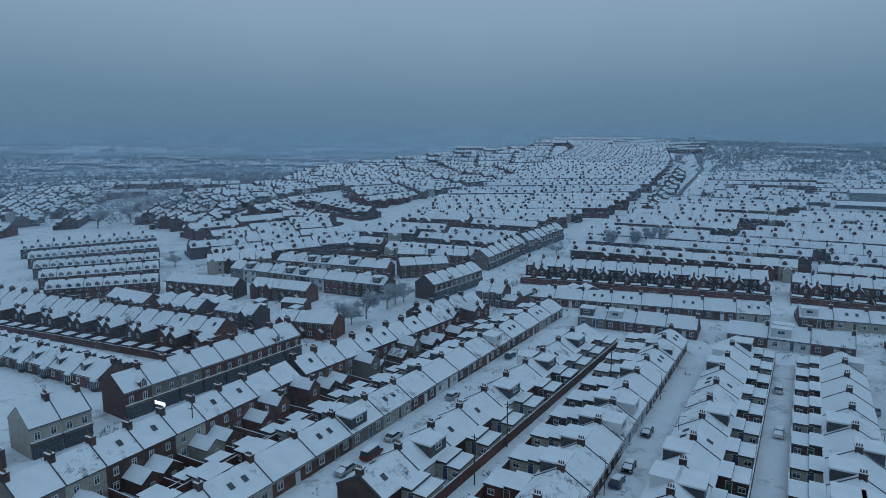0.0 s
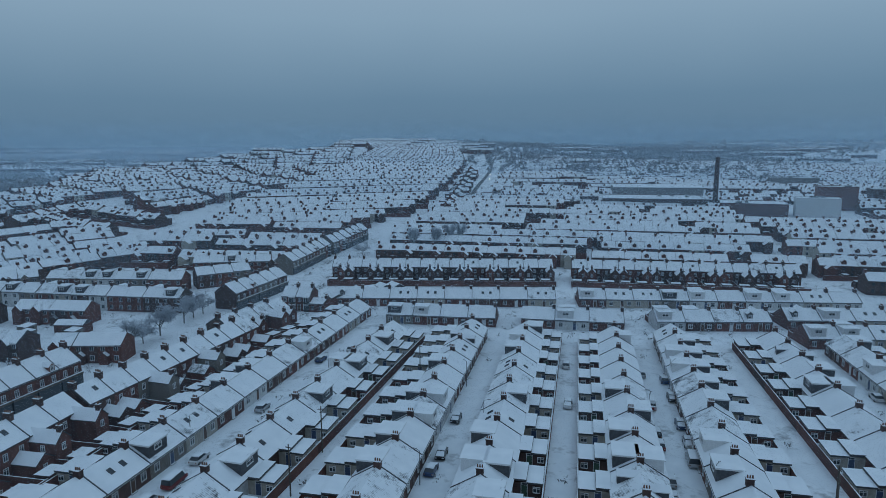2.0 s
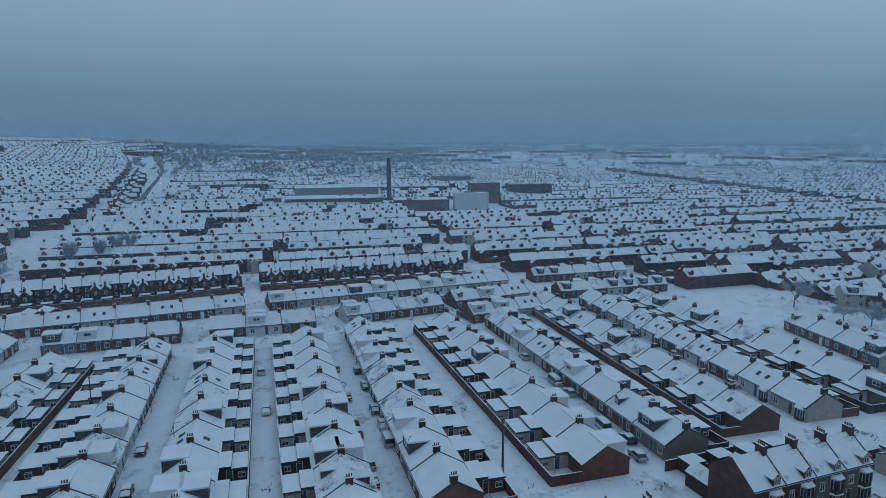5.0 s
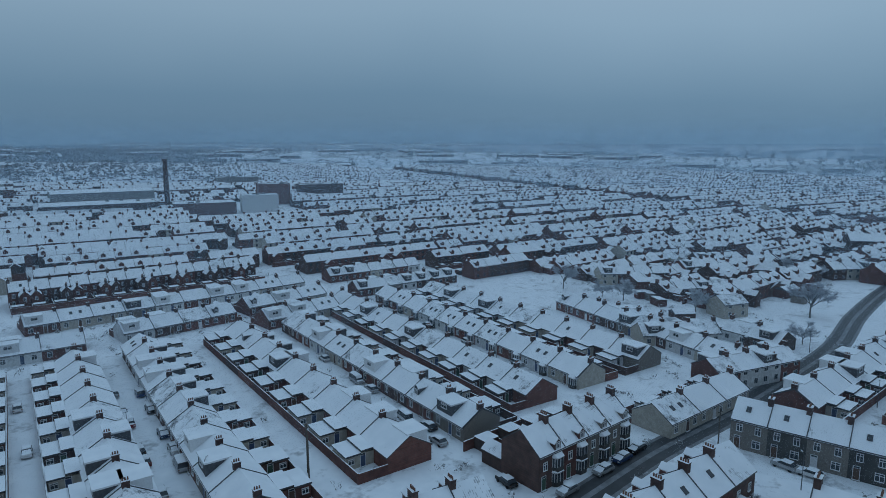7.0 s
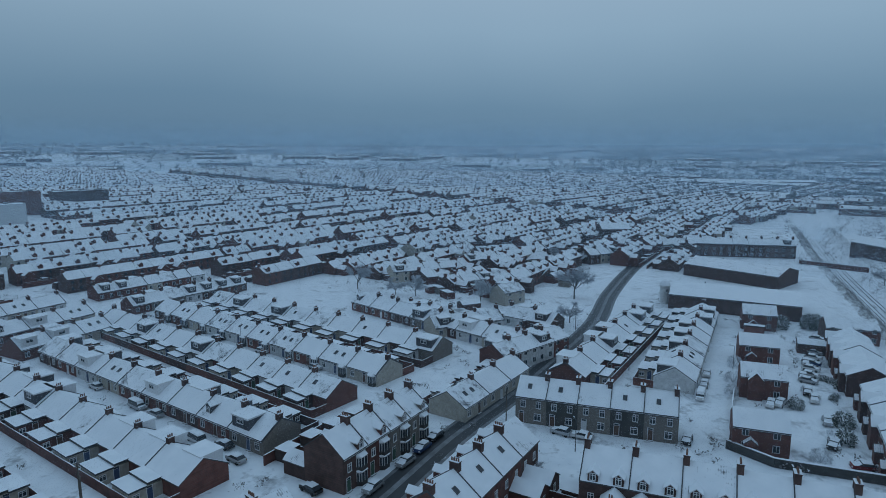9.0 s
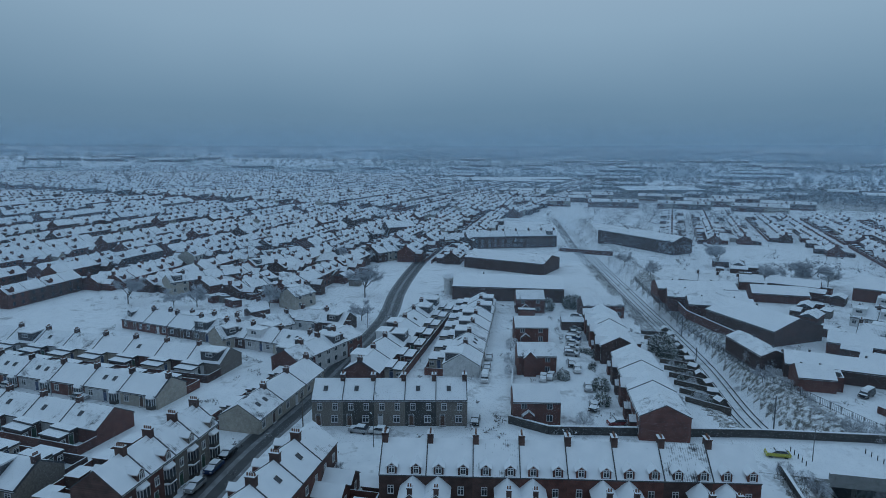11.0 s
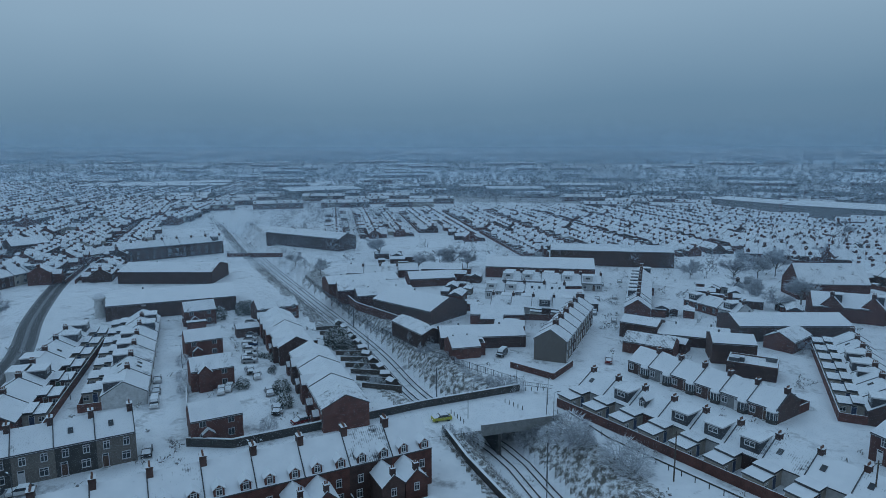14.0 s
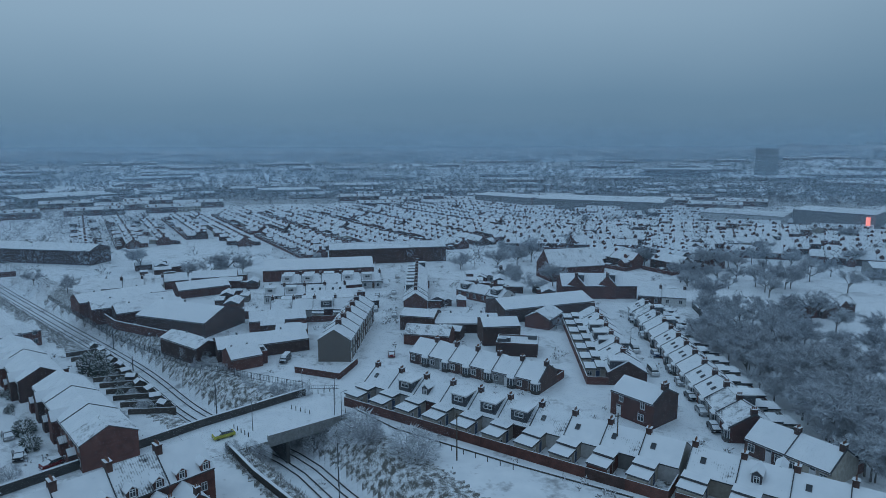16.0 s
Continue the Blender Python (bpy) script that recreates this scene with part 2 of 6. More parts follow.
rings = np.concatenate([np.arange(0, 60, 12.0), np.arange(60, 250, 1.25), np.arange(250, 480, 5), np.geomspace(480, 4600, 34)])
N = 720
g = Geo()
az = np.linspace(0, 2 * np.pi, N, endpoint=False)
xs, ys = np.outer(rings, np.sin(az)).ravel(), np.outer(rings, np.cos(az)).ravel()
zs = terrain(xs, ys)
g.v = list(zip(xs.tolist(), ys.tolist(), zs.tolist()))
for k in range(len(rings) - 1):
    for i in range(N):
        j = (i + 1) % N
        g.f.append((k * N + i, (k + 1) * N + i, (k + 1) * N + j, k * N + j))
to_rail = to_line(xs, ys, CUT)
bank = (to_rail > 4.3) & (to_rail < 14.5) & (np.hypot(xs, ys) < 300)
wide = np.hypot(xs, ys)
wild = np.array([noise.noise((x * 0.004, y * 0.004, 1)) + 0.5 * noise.noise((x * 0.013, y * 0.013, 5)) for x, y in zip(xs, ys)])
to_az = np.degrees(np.arctan2(xs, ys))
heath = ((wide > 640) & (wild > -0.22) & ((to_az > 98) | (to_az < -170))) | ((wide > 620) & (wild > -0.05) & (to_az > -60) & (to_az < -14)) | ((wide > 1100) & (wild > 0.0))
bank |= heath
g.m = [int(bank[q[0]] and bank[q[2]]) for q in g.f]
tagged(new("ground", g.mesh("ground", [ROADSNOW, SCRUB])), "snow-covered streets, lanes and open ground of the town", "ground", kind="structure")


def strip(name, line, width, lift, mat, label, kerb=0.0, dip=False):
    """A road or track bed along a bent line, smoothed, laid on the land."""
    pts = [Vector((*p, 0)) for p in line]
    fine = []
    for i in range(len(pts) - 1):
        p0, p1, p2, p3 = pts[max(i - 1, 0)], pts[i], pts[i + 1], pts[min(i + 2, len(pts) - 1)]
        n = max(2, int((p2 - p1).length / 5))
        for k in range(n):
            t = k / n
            fine.append(0.5 * (2 * p1 + (p2 - p0) * t + (2 * p0 - 5 * p1 + 4 * p2 - p3) * t * t + (3 * p1 - p0 - 3 * p2 + p3) * t ** 3))
    fine.append(pts[-1])
    g, rows = Geo(), []
    for i, p in enumerate(fine):
        d = (fine[min(i + 1, len(fine) - 1)] - fine[max(i - 1, 0)]).normalized()
        s = Vector((-d.y, d.x, 0)) * width / 2
        z = float(terrain(np.float64(p.x), np.float64(p.y)) if dip else land(p.x, p.y)) + lift
        rows.append((p - s + Vector((0, 0, z)), p + s + Vector((0, 0, z))))
    for a, b in zip(rows, rows[1:]):
        dz = Vector((0, 0, 0.12))
        g.hexa([a[0] - dz, b[0] - dz, b[1] - dz, a[1] - dz, a[0], b[0], b[1], a[1]])
    return tagged(new(name, g.mesh(name, [mat])), label, name.split("_")[0], kind="structure")
# ---- houses ----
def window_mesh(w, h):
    def make():
        g = Geo()
        gx = [-w / 2, -w / 2 + 0.09, -0.04, 0.04, w / 2 - 0.09, w / 2]
        gz = [0, 0.1, h * 0.68, h * 0.68 + 0.07, h - 0.09, h]
        g.v = [(x, 0.09 if z > 0 else 0.16, z) for z in gz for x in gx] + [(x, -0.03, z) for z in (0, h) for x in (-w / 2, w / 2)]
        for k in range(5):
            for i in range(5):
                q = (k * 6 + i, k * 6 + i + 1, k * 6 + i + 7, k * 6 + i + 6)
                if k in (1, 3) and i in (1, 3):
                    n = len(g.v)
                    g.v += [(g.v[c][0], 0.02, g.v[c][2]) for c in q]
                    for c in range(4):
                        g.f.append((q[c], q[(c + 1) % 4], n + (c + 1) % 4, n + c))
                        g.m.append(0)
                    g.f.append((n, n + 1, n + 2, n + 3))
                    g.m.append(1)
                else:
                    g.f.append(q)
                    g.m.append(0)
        for q, k in (((0, 5, 37, 36), 2), ((30, 35, 39, 38), 2), ((36, 0, 6, 12, 18, 24, 30, 38), 0), ((37, 5, 11, 17, 23, 29, 35, 39), 0)):
            g.f.append(q)
            g.m.append(k)
        return g.mesh("window", [PAINT, GLASS, SNOW])
    return shared(("window", w, h), make)


def door_mesh(k):
    def make():
        g = Geo()
        g.box(-0.55, 0.55, -0.03, 0.05, 0, 2.45, 1)
        g.box(-0.45, 0.45, 0.05, 0.08, 0.02, 2.02, 0)
        g.box(-0.43, 0.43, 0.05, 0.06, 2.08, 2.38, 2)
        g.box(-0.65, 0.65, 0.0, 0.35, -0.5, 0.0, 3, 4)
        return g.mesh("door", [DOORS[k], PAINT, GLASS, CONCRETE, SNOW])
    return shared(("door", k), make)


def bay_mesh():
    def make():
        g = Geo()
        pts = [(-1.2, 0), (-0.75, 0.75), (0.75, 0.75), (1.2, 0)]
        for a, b in zip(pts, pts[1:]):
            for z0, z1, m in ((-0.5, 0.7, 0), (0.7, 2.2, 1), (2.2, 2.45, 2)):
                g.face([(*a, z0), (*b, z0), (*b, z1), (*a, z1)], m)
            for s in (0.0, 0.5, 1.0):
                x, y = a[0] + (b[0] - a[0]) * s, a[1] + (b[1] - a[1]) * s
                g.box(x - 0.05, x + 0.05, y - 0.05, y + 0.05, 0.7, 2.2, 2)
        g.face([(-1.35, 0, 2.45), (-0.85, 0.9, 2.45), (0.85, 0.9, 2.45), (1.35, 0, 2.45)], 2)
        for a, b in zip([(-1.35, 0), (-0.85, 0.9), (0.85, 0.9), (1.35, 0)], [(-0.85, 0.9), (0.85, 0.9), (1.35, 0)]):
            g.face([(*a, 2.45), (*b, 2.45), (b[0] * 0.8, b[1] * 0.2, 2.95), (a[0] * 0.8, a[1] * 0.2, 2.95)], 3)
        return g.mesh("bay_window", [STONE, GLASS, PAINT, SNOW])
    return shared("bay", make)


def chimney_mesh(wide, tall, pots, mat):
    def make():
        g = Geo()
        g.box(-0.45, 0.45, -wide / 2, wide / 2, -1.0, tall, 0)
        g.box(-0.52, 0.52, -wide / 2 - 0.07, wide / 2 + 0.07, tall, tall + 0.18, 0, 2)
        for i in range(pots):
            y = (i - (pots - 1) / 2) * wide / pots
            g.tube((0, y, tall + 0.15), (0, y, tall + 0.62), 0.14, 0.11, 1, 6)
        return g.mesh("chimney", [mat, CLAY, SNOW])
    return shared(("chimney", wide, tall, pots, mat.name), make)


BACK = Matrix.Rotation(math.pi, 4, "Z")


def at(x, y, z, turn=0):
    return Matrix.Translation((x, y, z)) @ Matrix.Rotation(radians(turn), 4, "Z")


def shell(root, w, d, e, r, wall, roof=None, cope=True):
    g = Geo()
    g.box(-w / 2, w / 2, -d / 2, d / 2, -1.2, e, 0)
    for x in (-w / 2, w / 2):
        g.face([(x, -d / 2, e), (x, d / 2, e), (x, 0, r)], 0)
    part("wall", g, [wall], root)
    g = Geo().ridge(-w / 2, w / 2, d, e, r, 0, 1)
    if cope:
        for s in (-1, 1):
            y, dz = s * (d / 2 + 0.25), 0.25 * (r - e) / (d / 2)
            q = [(-w / 2, y, e - dz + 0.1), (-w / 2 + 0.16, y, e - dz + 0.1), (-w / 2 + 0.16, 0, r + 0.1), (-w / 2, 0, r + 0.1)]
            p = [(a, b, c + 0.24) for a, b, c in q]
            g.hexa(q + p if s < 0 else [q[i] for i in (1, 0, 3, 2)] + [p[i] for i in (1, 0, 3, 2)], 1)
    g.box(-w / 2, w / 2, d / 2 + 0.2, d / 2 + 0.34, e - 0.32, e - 0.2, 1, 0)
    part("roof", g, [roof or ROOF, SLATE], root)


def box_dormer(root, x, w, d, e, r, side, wall):
    """A flat-roofed dormer built out of one slope; side 1: front."""
    g, top = Geo(), r - 0.05
    y0, y1 = 0.6, d / 2 - 0.5
    zf = e + (d / 2 - y1) / (d / 2) * (r - e)
    g.box(-w / 2, w / 2, y0, y1, zf - 0.4, top, 0)
    g.box(-w / 2 - 0.15, w / 2 + 0.15, y0 - 0.9, y1 + 0.2, top, top + 0.28, 2, 1)
    ob = part("dormer", g, [wall, FLATROOF, PAINT], root, "", at(x, 0, 0, 0 if side > 0 else 180))
    part("window", window_mesh(min(1.9, w * 0.55), 1.0), None, ob, "", at(0, y1, top - 1.25))


def gable_dormer(root, x, d, e, r, side, wall, y1=None, tall=1.7):
    g = Geo()
    y1 = d / 2 - 0.9 if y1 is None else y1
    zf = e + max(0.0, (d / 2 - y1)) / (d / 2) * (r - e)
    top = zf + tall
    y0 = max(0.0, (r - top) / (r - e) * d / 2 - 0.2)
    g.box(-0.75, 0.75, y0, y1, zf - 0.5, top, 0)
    g.face([(-0.75, y1, top), (0.75, y1, top), (0, y1, top + 0.6)], 0)
    for s in (-1, 1):
        q = [(s * 0.95, y0 - 0.7, top - 0.12), (s * 0.95, y1 + 0.15, top - 0.12), (0, y1 + 0.15, top + 0.66), (0, y0 - 0.7, top + 0.66)]
        p = [(a, b, c + 0.16) for a, b, c in q]
        g.hexa(q + p if s > 0 else [q[i] for i in (1, 0, 3, 2)] + [p[i] for i in (1, 0, 3, 2)], 2, 1)
    ob = part("dormer", g, [wall, SNOW, PAINT], root, "", at(x, 0, 0, 0 if side > 0 else 180))
    part("window", window_mesh(0.9, 1.2), None, ob, "", at(0, y1, zf + 0.25))


def rooflight(root, x, y, d, e, r, side):
    z = e + (d / 2 - y) / (d / 2) * (r - e) + 0.2
    m = at(0, 0, 0, 0 if side > 0 else 180) @ Matrix.Translation((x, y, z)) @ Matrix.Rotation(-math.atan2(r - e, d / 2), 4, "X")
    g = Geo().box(-0.42, 0.42, -0.6, 0.6, -0.05, 0.1, 0, 1)
    for x0, x1, y0, y1 in ((-0.42, -0.34, -0.6, 0.6), (0.34, 0.42, -0.6, 0.6), (-0.34, 0.34, -0.6, -0.5), (-0.34, 0.34, 0.5, 0.6)):
        g.box(x0, x1, y0, y1, 0.1, 0.14, 0)
    part("rooflight", shared("rooflight", lambda: g.mesh("rooflight", [SLATE, GLASS])), None, root, "", m)


WALLS = {"brick": BRICK, "brown": BROWN, "cream": CREAM, "white": WHITE, "grey": GREY, "pebble": PEBBLE, "buff": BUFF, "stone": STONE}
WORDS = {"brick": "red-brick", "brown": "dark brick", "cream": "cream-rendered", "white": "white-rendered", "grey": "grey-rendered", "pebble": "pebbledashed", "buff": "buff-brick", "stone": "dark stone"}


def cottage(w, yard, mirror, wall, trim, seen=True):
    """A one-storey terraced cottage with its rear wing and walled yard. trim: any of f, r (box dormers), g (gabled dormer), o (rooflights), b (bay)."""
    d, e, r = 9.0, 3.0, 5.7
    extra = "box dormers" if "f" in trim or "r" in trim else "a gabled dormer" if "g" in trim else "rooflights" if "o" in trim else "one brick chimney"
    root = empty("cottage", f"{WORDS[wall]} one-storey cottage with {extra} and snowy roof", "house", "cottages of the terraces")
    m = WALLS[wall]
    shell(root, w, d, e, r, m)
    part("chimney", chimney_mesh(1.1, 0.95, 3, BROWN), None, root, "", at(-w / 2 + 0.5, 0.15, r))
    for x in (-w * 0.33, w * 0.33) if seen else ():
        if "b" in trim and x < 0:
            part("bay_window", bay_mesh(), None, root, "", at(x, d / 2, 0.2))
        else:
            part("window", window_mesh(1.3, 1.45), None, root, "", at(x, d / 2, 0.85))
    k = (len(wall) + len(trim)) % 5
    if seen:
        part("door", door_mesh(k), None, root, "", at(-0.75, d / 2, 0.15))
    if "f" in trim:
        box_dormer(root, w * 0.2, w * 0.48, d, e, r, 1, PAINT if len(wall) % 2 else SLATE)
    if "r" in trim:
        box_dormer(root, w * 0.15, w * 0.5, d, e, r, -1, SLATE)
    if "g" in trim:
        gable_dormer(root, w * 0.25, d, e, r, 1, SLATE)
        gable_dormer(root, -w * 0.12, d, e, r, -1, SLATE)
    if "o" in trim:
        for x, s in ((-1.5, 1), (1.2, 1), (1.5, -1)):
            rooflight(root, x, 2.2, d, e, r, s)
    # the rear wing: mirror is the end of the plot where the open yard lies
    y0, y1, h = -d / 2 - yard, -d / 2 + 0.02, 2.5
    xa, xb = sorted((mirror * w * 0.01, -mirror * (w / 2 - 0.12)))
    wing = WALLS[("white", "brick", "cream", "brown")[(len(trim) + len(wall)) % 4]]
    g = Geo().hexa([(xa, y0 + 0.3, -1), (xb, y0 + 0.3, -1), (xb, y1, -1), (xa, y1, -1), (xa, y0 + 0.3, h + 0.2 * (xa * mirror < 0)), (xb, y0 + 0.3, h + 0.2 * (xb * mirror < 0)), (xb, y1, h + 0.2 * (xb * mirror < 0)), (xa, y1, h + 0.2 * (xa * mirror < 0))])
    ob = part("rear_wing", g, [wing], root)
    cut = (y1 - y0) * 0.55
    za, zb = h + 0.06 + 0.2 * (xa * mirror < 0), h + 0.06 + 0.2 * (xb * mirror < 0)
    g = Geo()
    for ya, yb, up in ((y0 + 0.1, y0 + cut, 0.0), (y0 + cut + 0.02, y1, 0.42)):
        g.hexa([(xa - 0.2, ya, za + up - 0.12), (xb + 0.2, ya, zb + up - 0.12), (xb + 0.2, yb, zb + up - 0.12), (xa - 0.2, yb, za + up - 0.12), (xa - 0.2, ya, za + up + 0.2), (xb + 0.2, ya, zb + up + 0.2), (xb + 0.2, yb, zb + up + 0.2), (xa - 0.2, yb, za + up + 0.2)], 1, 0)
    part("wing_roof", g, [FLATROOF, SLATE], ob)
    face, turn = mirror * w * 0.01, 90 if mirror < 0 else -90
    for f, wm in ((0.22, window_mesh(1.2, 1.05)),):
        part("window", wm, None, ob, "", at(face, y0 + (y1 - y0) * f, 0.95, turn))
    part("door", door_mesh((k + 1) % 5), None, ob, "", at(face, y0 + (y1 - y0) * 0.62, 0.1, turn))
    g = Geo()
    g.box(-w / 2, w / 2, y0 - 0.1, y0 + 0.12, -1, 2.0, 0, 1)
    xm = mirror * (w / 2 - 0.1)
    g.box(xm - 0.11, xm + 0.11, y0 + 0.12, y1, -1, 1.9, 0, 1)
    # dark yard floor: bare ground, plus the enclosed yard's shade put into its colour
    g.box(-w / 2, w / 2, y0, y1, -1, 0.05, 2)
    part("yard_wall", g, [BRICK if len(wall) % 2 else BROWN, SNOW, GARDEN], root)
    return root


def townhouse(w, mirror, wall, trim, d=8.6, e=5.6, r=8.4, seen=True):
    """A two-storey terraced house. trim: f gabled front dormer, r box dormer behind, b bay windows, o rooflights, w two-storey rear wing, s shopfront."""
    root = empty("terraced_house", f"{WORDS[wall]} two-storey terraced house with a snowy slate roof and chimney", "house", "two-storey terraced houses")
    shell(root, w, d, e, r, WALLS[wall])
    part("chimney", chimney_mesh(1.5, 1.05, 4, BROWN), None, root, "", at(-w / 2 + 0.5, 0.0, r))
    xs = (-w * 0.25, w * 0.25)
    for x in xs:
        if seen:
            part("window", window_mesh(1.05, 1.5), None, root, "", at(x, d / 2, 3.4))
        else:
            part("window", window_mesh(0.95, 1.4), None, root, "", at(x, -d / 2, 3.4, 180))
    if not seen:
        pass
    elif "b" in trim:
        for z in (0.1, 2.75):
            part("bay_window", bay_mesh(), None, root, "", at(-w * 0.22, d / 2, z))
    elif "s" in trim:
        g = Geo().box(-w / 2 + 0.2, w / 2 - 0.2, d / 2, d / 2 + 0.5, 0, 2.7, 1).box(-w / 2 + 0.1, w / 2 - 0.1, d / 2, d / 2 + 0.65, 2.7, 3.2, 0, 2)
        part("shopfront", g, [TIMBER, GLASS, SNOW], root)
    else:
        part("window", window_mesh(1.4, 1.5), None, root, "", at(-w * 0.22, d / 2, 0.8))
    if "s" not in trim and seen:
        part("door", door_mesh(len(trim) % 5), None, root, "", at(w * 0.3, d / 2, 0.15))
    part("window", window_mesh(1.05, 1.4), None, root, "", at(mirror * w * 0.28, -d / 2, 0.9, 180))
    if "f" in trim:
        gable_dormer(root, -w * 0.2, d, e, r, 1, WALLS[wall], d / 2 + 0.1, 1.3)
    if "d" in trim:
        gable_dormer(root, -w * 0.22, d, e, r, -1, WALLS[wall], d / 2 + 0.1, 1.2)
        gable_dormer(root, w * 0.3, d, e, r, -1, WALLS[wall], d / 2 + 0.1, 1.2)
    if "r" in trim:
        box_dormer(root, 0, w * 0.6, d, e, r, -1, SLATE)
    if "o" in trim:
        rooflight(root, 0.6, 2.2, d, e, r, 1)
        rooflight(root, -0.8, 2.0, d, e, r, -1)
    if "w" in trim or "l" in trim:
        # rear wing with a gabled end
        ww, dd, eh, rh = (w * 0.52, 5.5, 4.7, 6.4) if "w" in trim else (w * 0.6, 5.0, 2.5, 3.9)
        x0 = -mirror * (w / 2 - ww / 2 - 0.06)
        g = Geo().box(-dd / 2 - 0.01, dd / 2, -ww / 2, ww / 2, -1, eh)
        g.face([(-dd / 2 - 0.01, -ww / 2, eh), (-dd / 2 - 0.01, ww / 2, eh), (-dd / 2 - 0.01, 0, rh)])
        ob = part("rear_wing", g, [WALLS[wall]], root, "", at(x0, -d / 2 - dd / 2 + 0.02, 0, 90))
        part("wing_roof", Geo().ridge(-dd / 2 - 0.15, dd / 2 + (2.0 if "w" in trim else -0.05), ww, eh, rh, 0, 1, 0.16, 0.15), [ROOF, SLATE], ob)
        part("window", window_mesh(0.9, 1.3), None, ob, "", at(-dd / 2, 0, eh - 1.7, 90))
        if "w" in trim:
            part("window", window_mesh(0.9, 1.3), None, ob, "", at(0, mirror * ww / 2, 2.9, 0 if mirror > 0 else 180))
            part("chimney", chimney_mesh(0.7, 0.9, 2, BROWN), None, ob, "", at(-dd / 2 + 0.5, 0, rh))
        g = Geo().box(-w / 2, w / 2, -d / 2 - dd - 5.0, -d / 2 - dd - 4.75, -1, 2.0, 0, 1)
        g.box(-w / 2, -w / 2 + 0.2, -d / 2 - dd - 4.75, -d / 2, -1, 1.9, 0, 1)
        part("yard_wall", g, [BRICK, SNOW], root)
        g = Geo().box(-w * 0.42, w * 0.1, -d / 2 - dd - 4.7, -d / 2 - dd - 1.8, -0.5, 2.2, 0).box(-w * 0.45, w * 0.13, -d / 2 - dd - 4.7, -d / 2 - dd - 1.6, 2.2, 2.45, 0, 1)
        part("outhouse", g, [BROWN, SNOW], root)
    return root


def plain_house(w, d, e, r, wall, seed, bare=False):
    """A house farther off: walls with recessed panes, roof, chimney."""
    rnd = random.Random(seed)
    storeys = "one-storey" if e < 4 else "two-storey"
    root = empty("house", f"{WORDS[wall]} {storeys} terraced house under snow", "house", "houses of the farther terraces")
    shell(root, w, d, e, r, WALLS[wall], cope=rnd.random() < 0.6)
    if bare is not True:
        part("chimney", chimney_mesh(1.2, 1.0, 3, BROWN), None, root, "", at(-w / 2 + 0.5, 0, r))
    g = Geo()
    for s in (-1, 1):
        for z in ([0.8] if e < 4 else [0.8, 3.4]):
            for x in (-w * 0.27, w * 0.27):
                y = s * d / 2
                g.box(x - 0.6, x + 0.6, min(y, y + s * 0.06), max(y, y + s * 0.06), z, z + 1.4, 0)
                y += s * 0.06
                for a, b in ((-0.52, -0.04), (0.04, 0.52)):
                    g.box(x + a, x + b, min(y, y + s * 0.02), max(y, y + s * 0.02), z + 0.08, z + 1.32, 1)
    part("windows_row", g, [PAINT, GLASS], root)
    if bare == "dormers":
        gable_dormer(root, -w * 0.22, d, e, r, -1, WALLS[wall], d / 2 - 0.2, 1.1)
        gable_dormer(root, w * 0.24, d, e, r, -1, WALLS[wall], d / 2 - 0.2, 1.1)
    elif bare:
        # a small gabled porch or front wing
        ww, dd, eh, rh = 3.0, 1.2, e - 0.3, min(r - 0.4, e + 1.3)
        if seed == 0:
            ww, dd, eh, rh = 2.2, 1.3, 2.3, 3.2
        g = Geo().box(-dd / 2, dd / 2, -ww / 2, ww / 2, -1, eh)
        g.face([(-dd / 2, -ww / 2, eh), (-dd / 2, ww / 2, eh), (-dd / 2, 0, rh)])
        ob = part("porch", g, [WALLS[wall]], root, "", at(w * 0.18, d / 2 + dd / 2 - 0.02, 0, -90))
        part("porch_roof", Geo().ridge(-dd / 2 - 0.1, dd / 2 + 2.2 * (seed > 0), ww, eh, rh, 0, 1, 0.16, 0.15), [ROOF, SLATE], ob)
    elif rnd.random() < 0.45:
        ww, dd = w * 0.5, 4.0
        eh, rh = (2.3, 3.4) if e < 4 else (4.2, 5.8)
        g = Geo().box(-dd / 2, dd / 2, -ww / 2, ww / 2, -1, eh)
        g.face([(-dd / 2, -ww / 2, eh), (-dd / 2, ww / 2, eh), (-dd / 2, 0, rh)])
        ob = part("rear_wing", g, [WALLS[wall]], root, "", at(-w * 0.2, -d / 2 - dd / 2 + 0.02, 0, 90))
        part("wing_roof", Geo().ridge(-dd / 2 - 0.1, dd / 2 + 1.6, ww, eh, rh, 0, 1, 0.16, 0.15), [ROOF, SLATE], ob)
    elif rnd.random() < 0.5:
        box_dormer(root, 0.3, w * 0.45, d, e, r, rnd.choice((-1, 1)), SLATE)
    return root


LOOKS_C = [("brown", "r"), ("brick", ""), ("cream", "o"), ("white", "fr"), ("pebble", "f"), ("brick", "g"), ("brick", "f"), ("brown", "o"), ("white", "r"), ("brick", "")]
LOOKS_B = [("brick", "bo"), ("cream", "b"), ("brown", "b"), ("white", "bo"), ("pebble", "br"), ("brick", "b")]
dice = random.Random(11)


def row_of(a, b, step):
    a, b = Vector((*a, 0)), Vector((*b, 0))
    n = max(1, round((b - a).length / step))
    w = round((b - a).length / n, 2)
    turn = math.atan2(b.y - a.y, b.x - a.x)
    for i in range(n):
        yield a.lerp(b, (i + 0.5) / n), w, turn


def sits(p, turn):
    return Matrix.Translation((p.x, p.y, float(land(p.x, p.y)))) @ Matrix.Rotation(turn, 4, "Z")


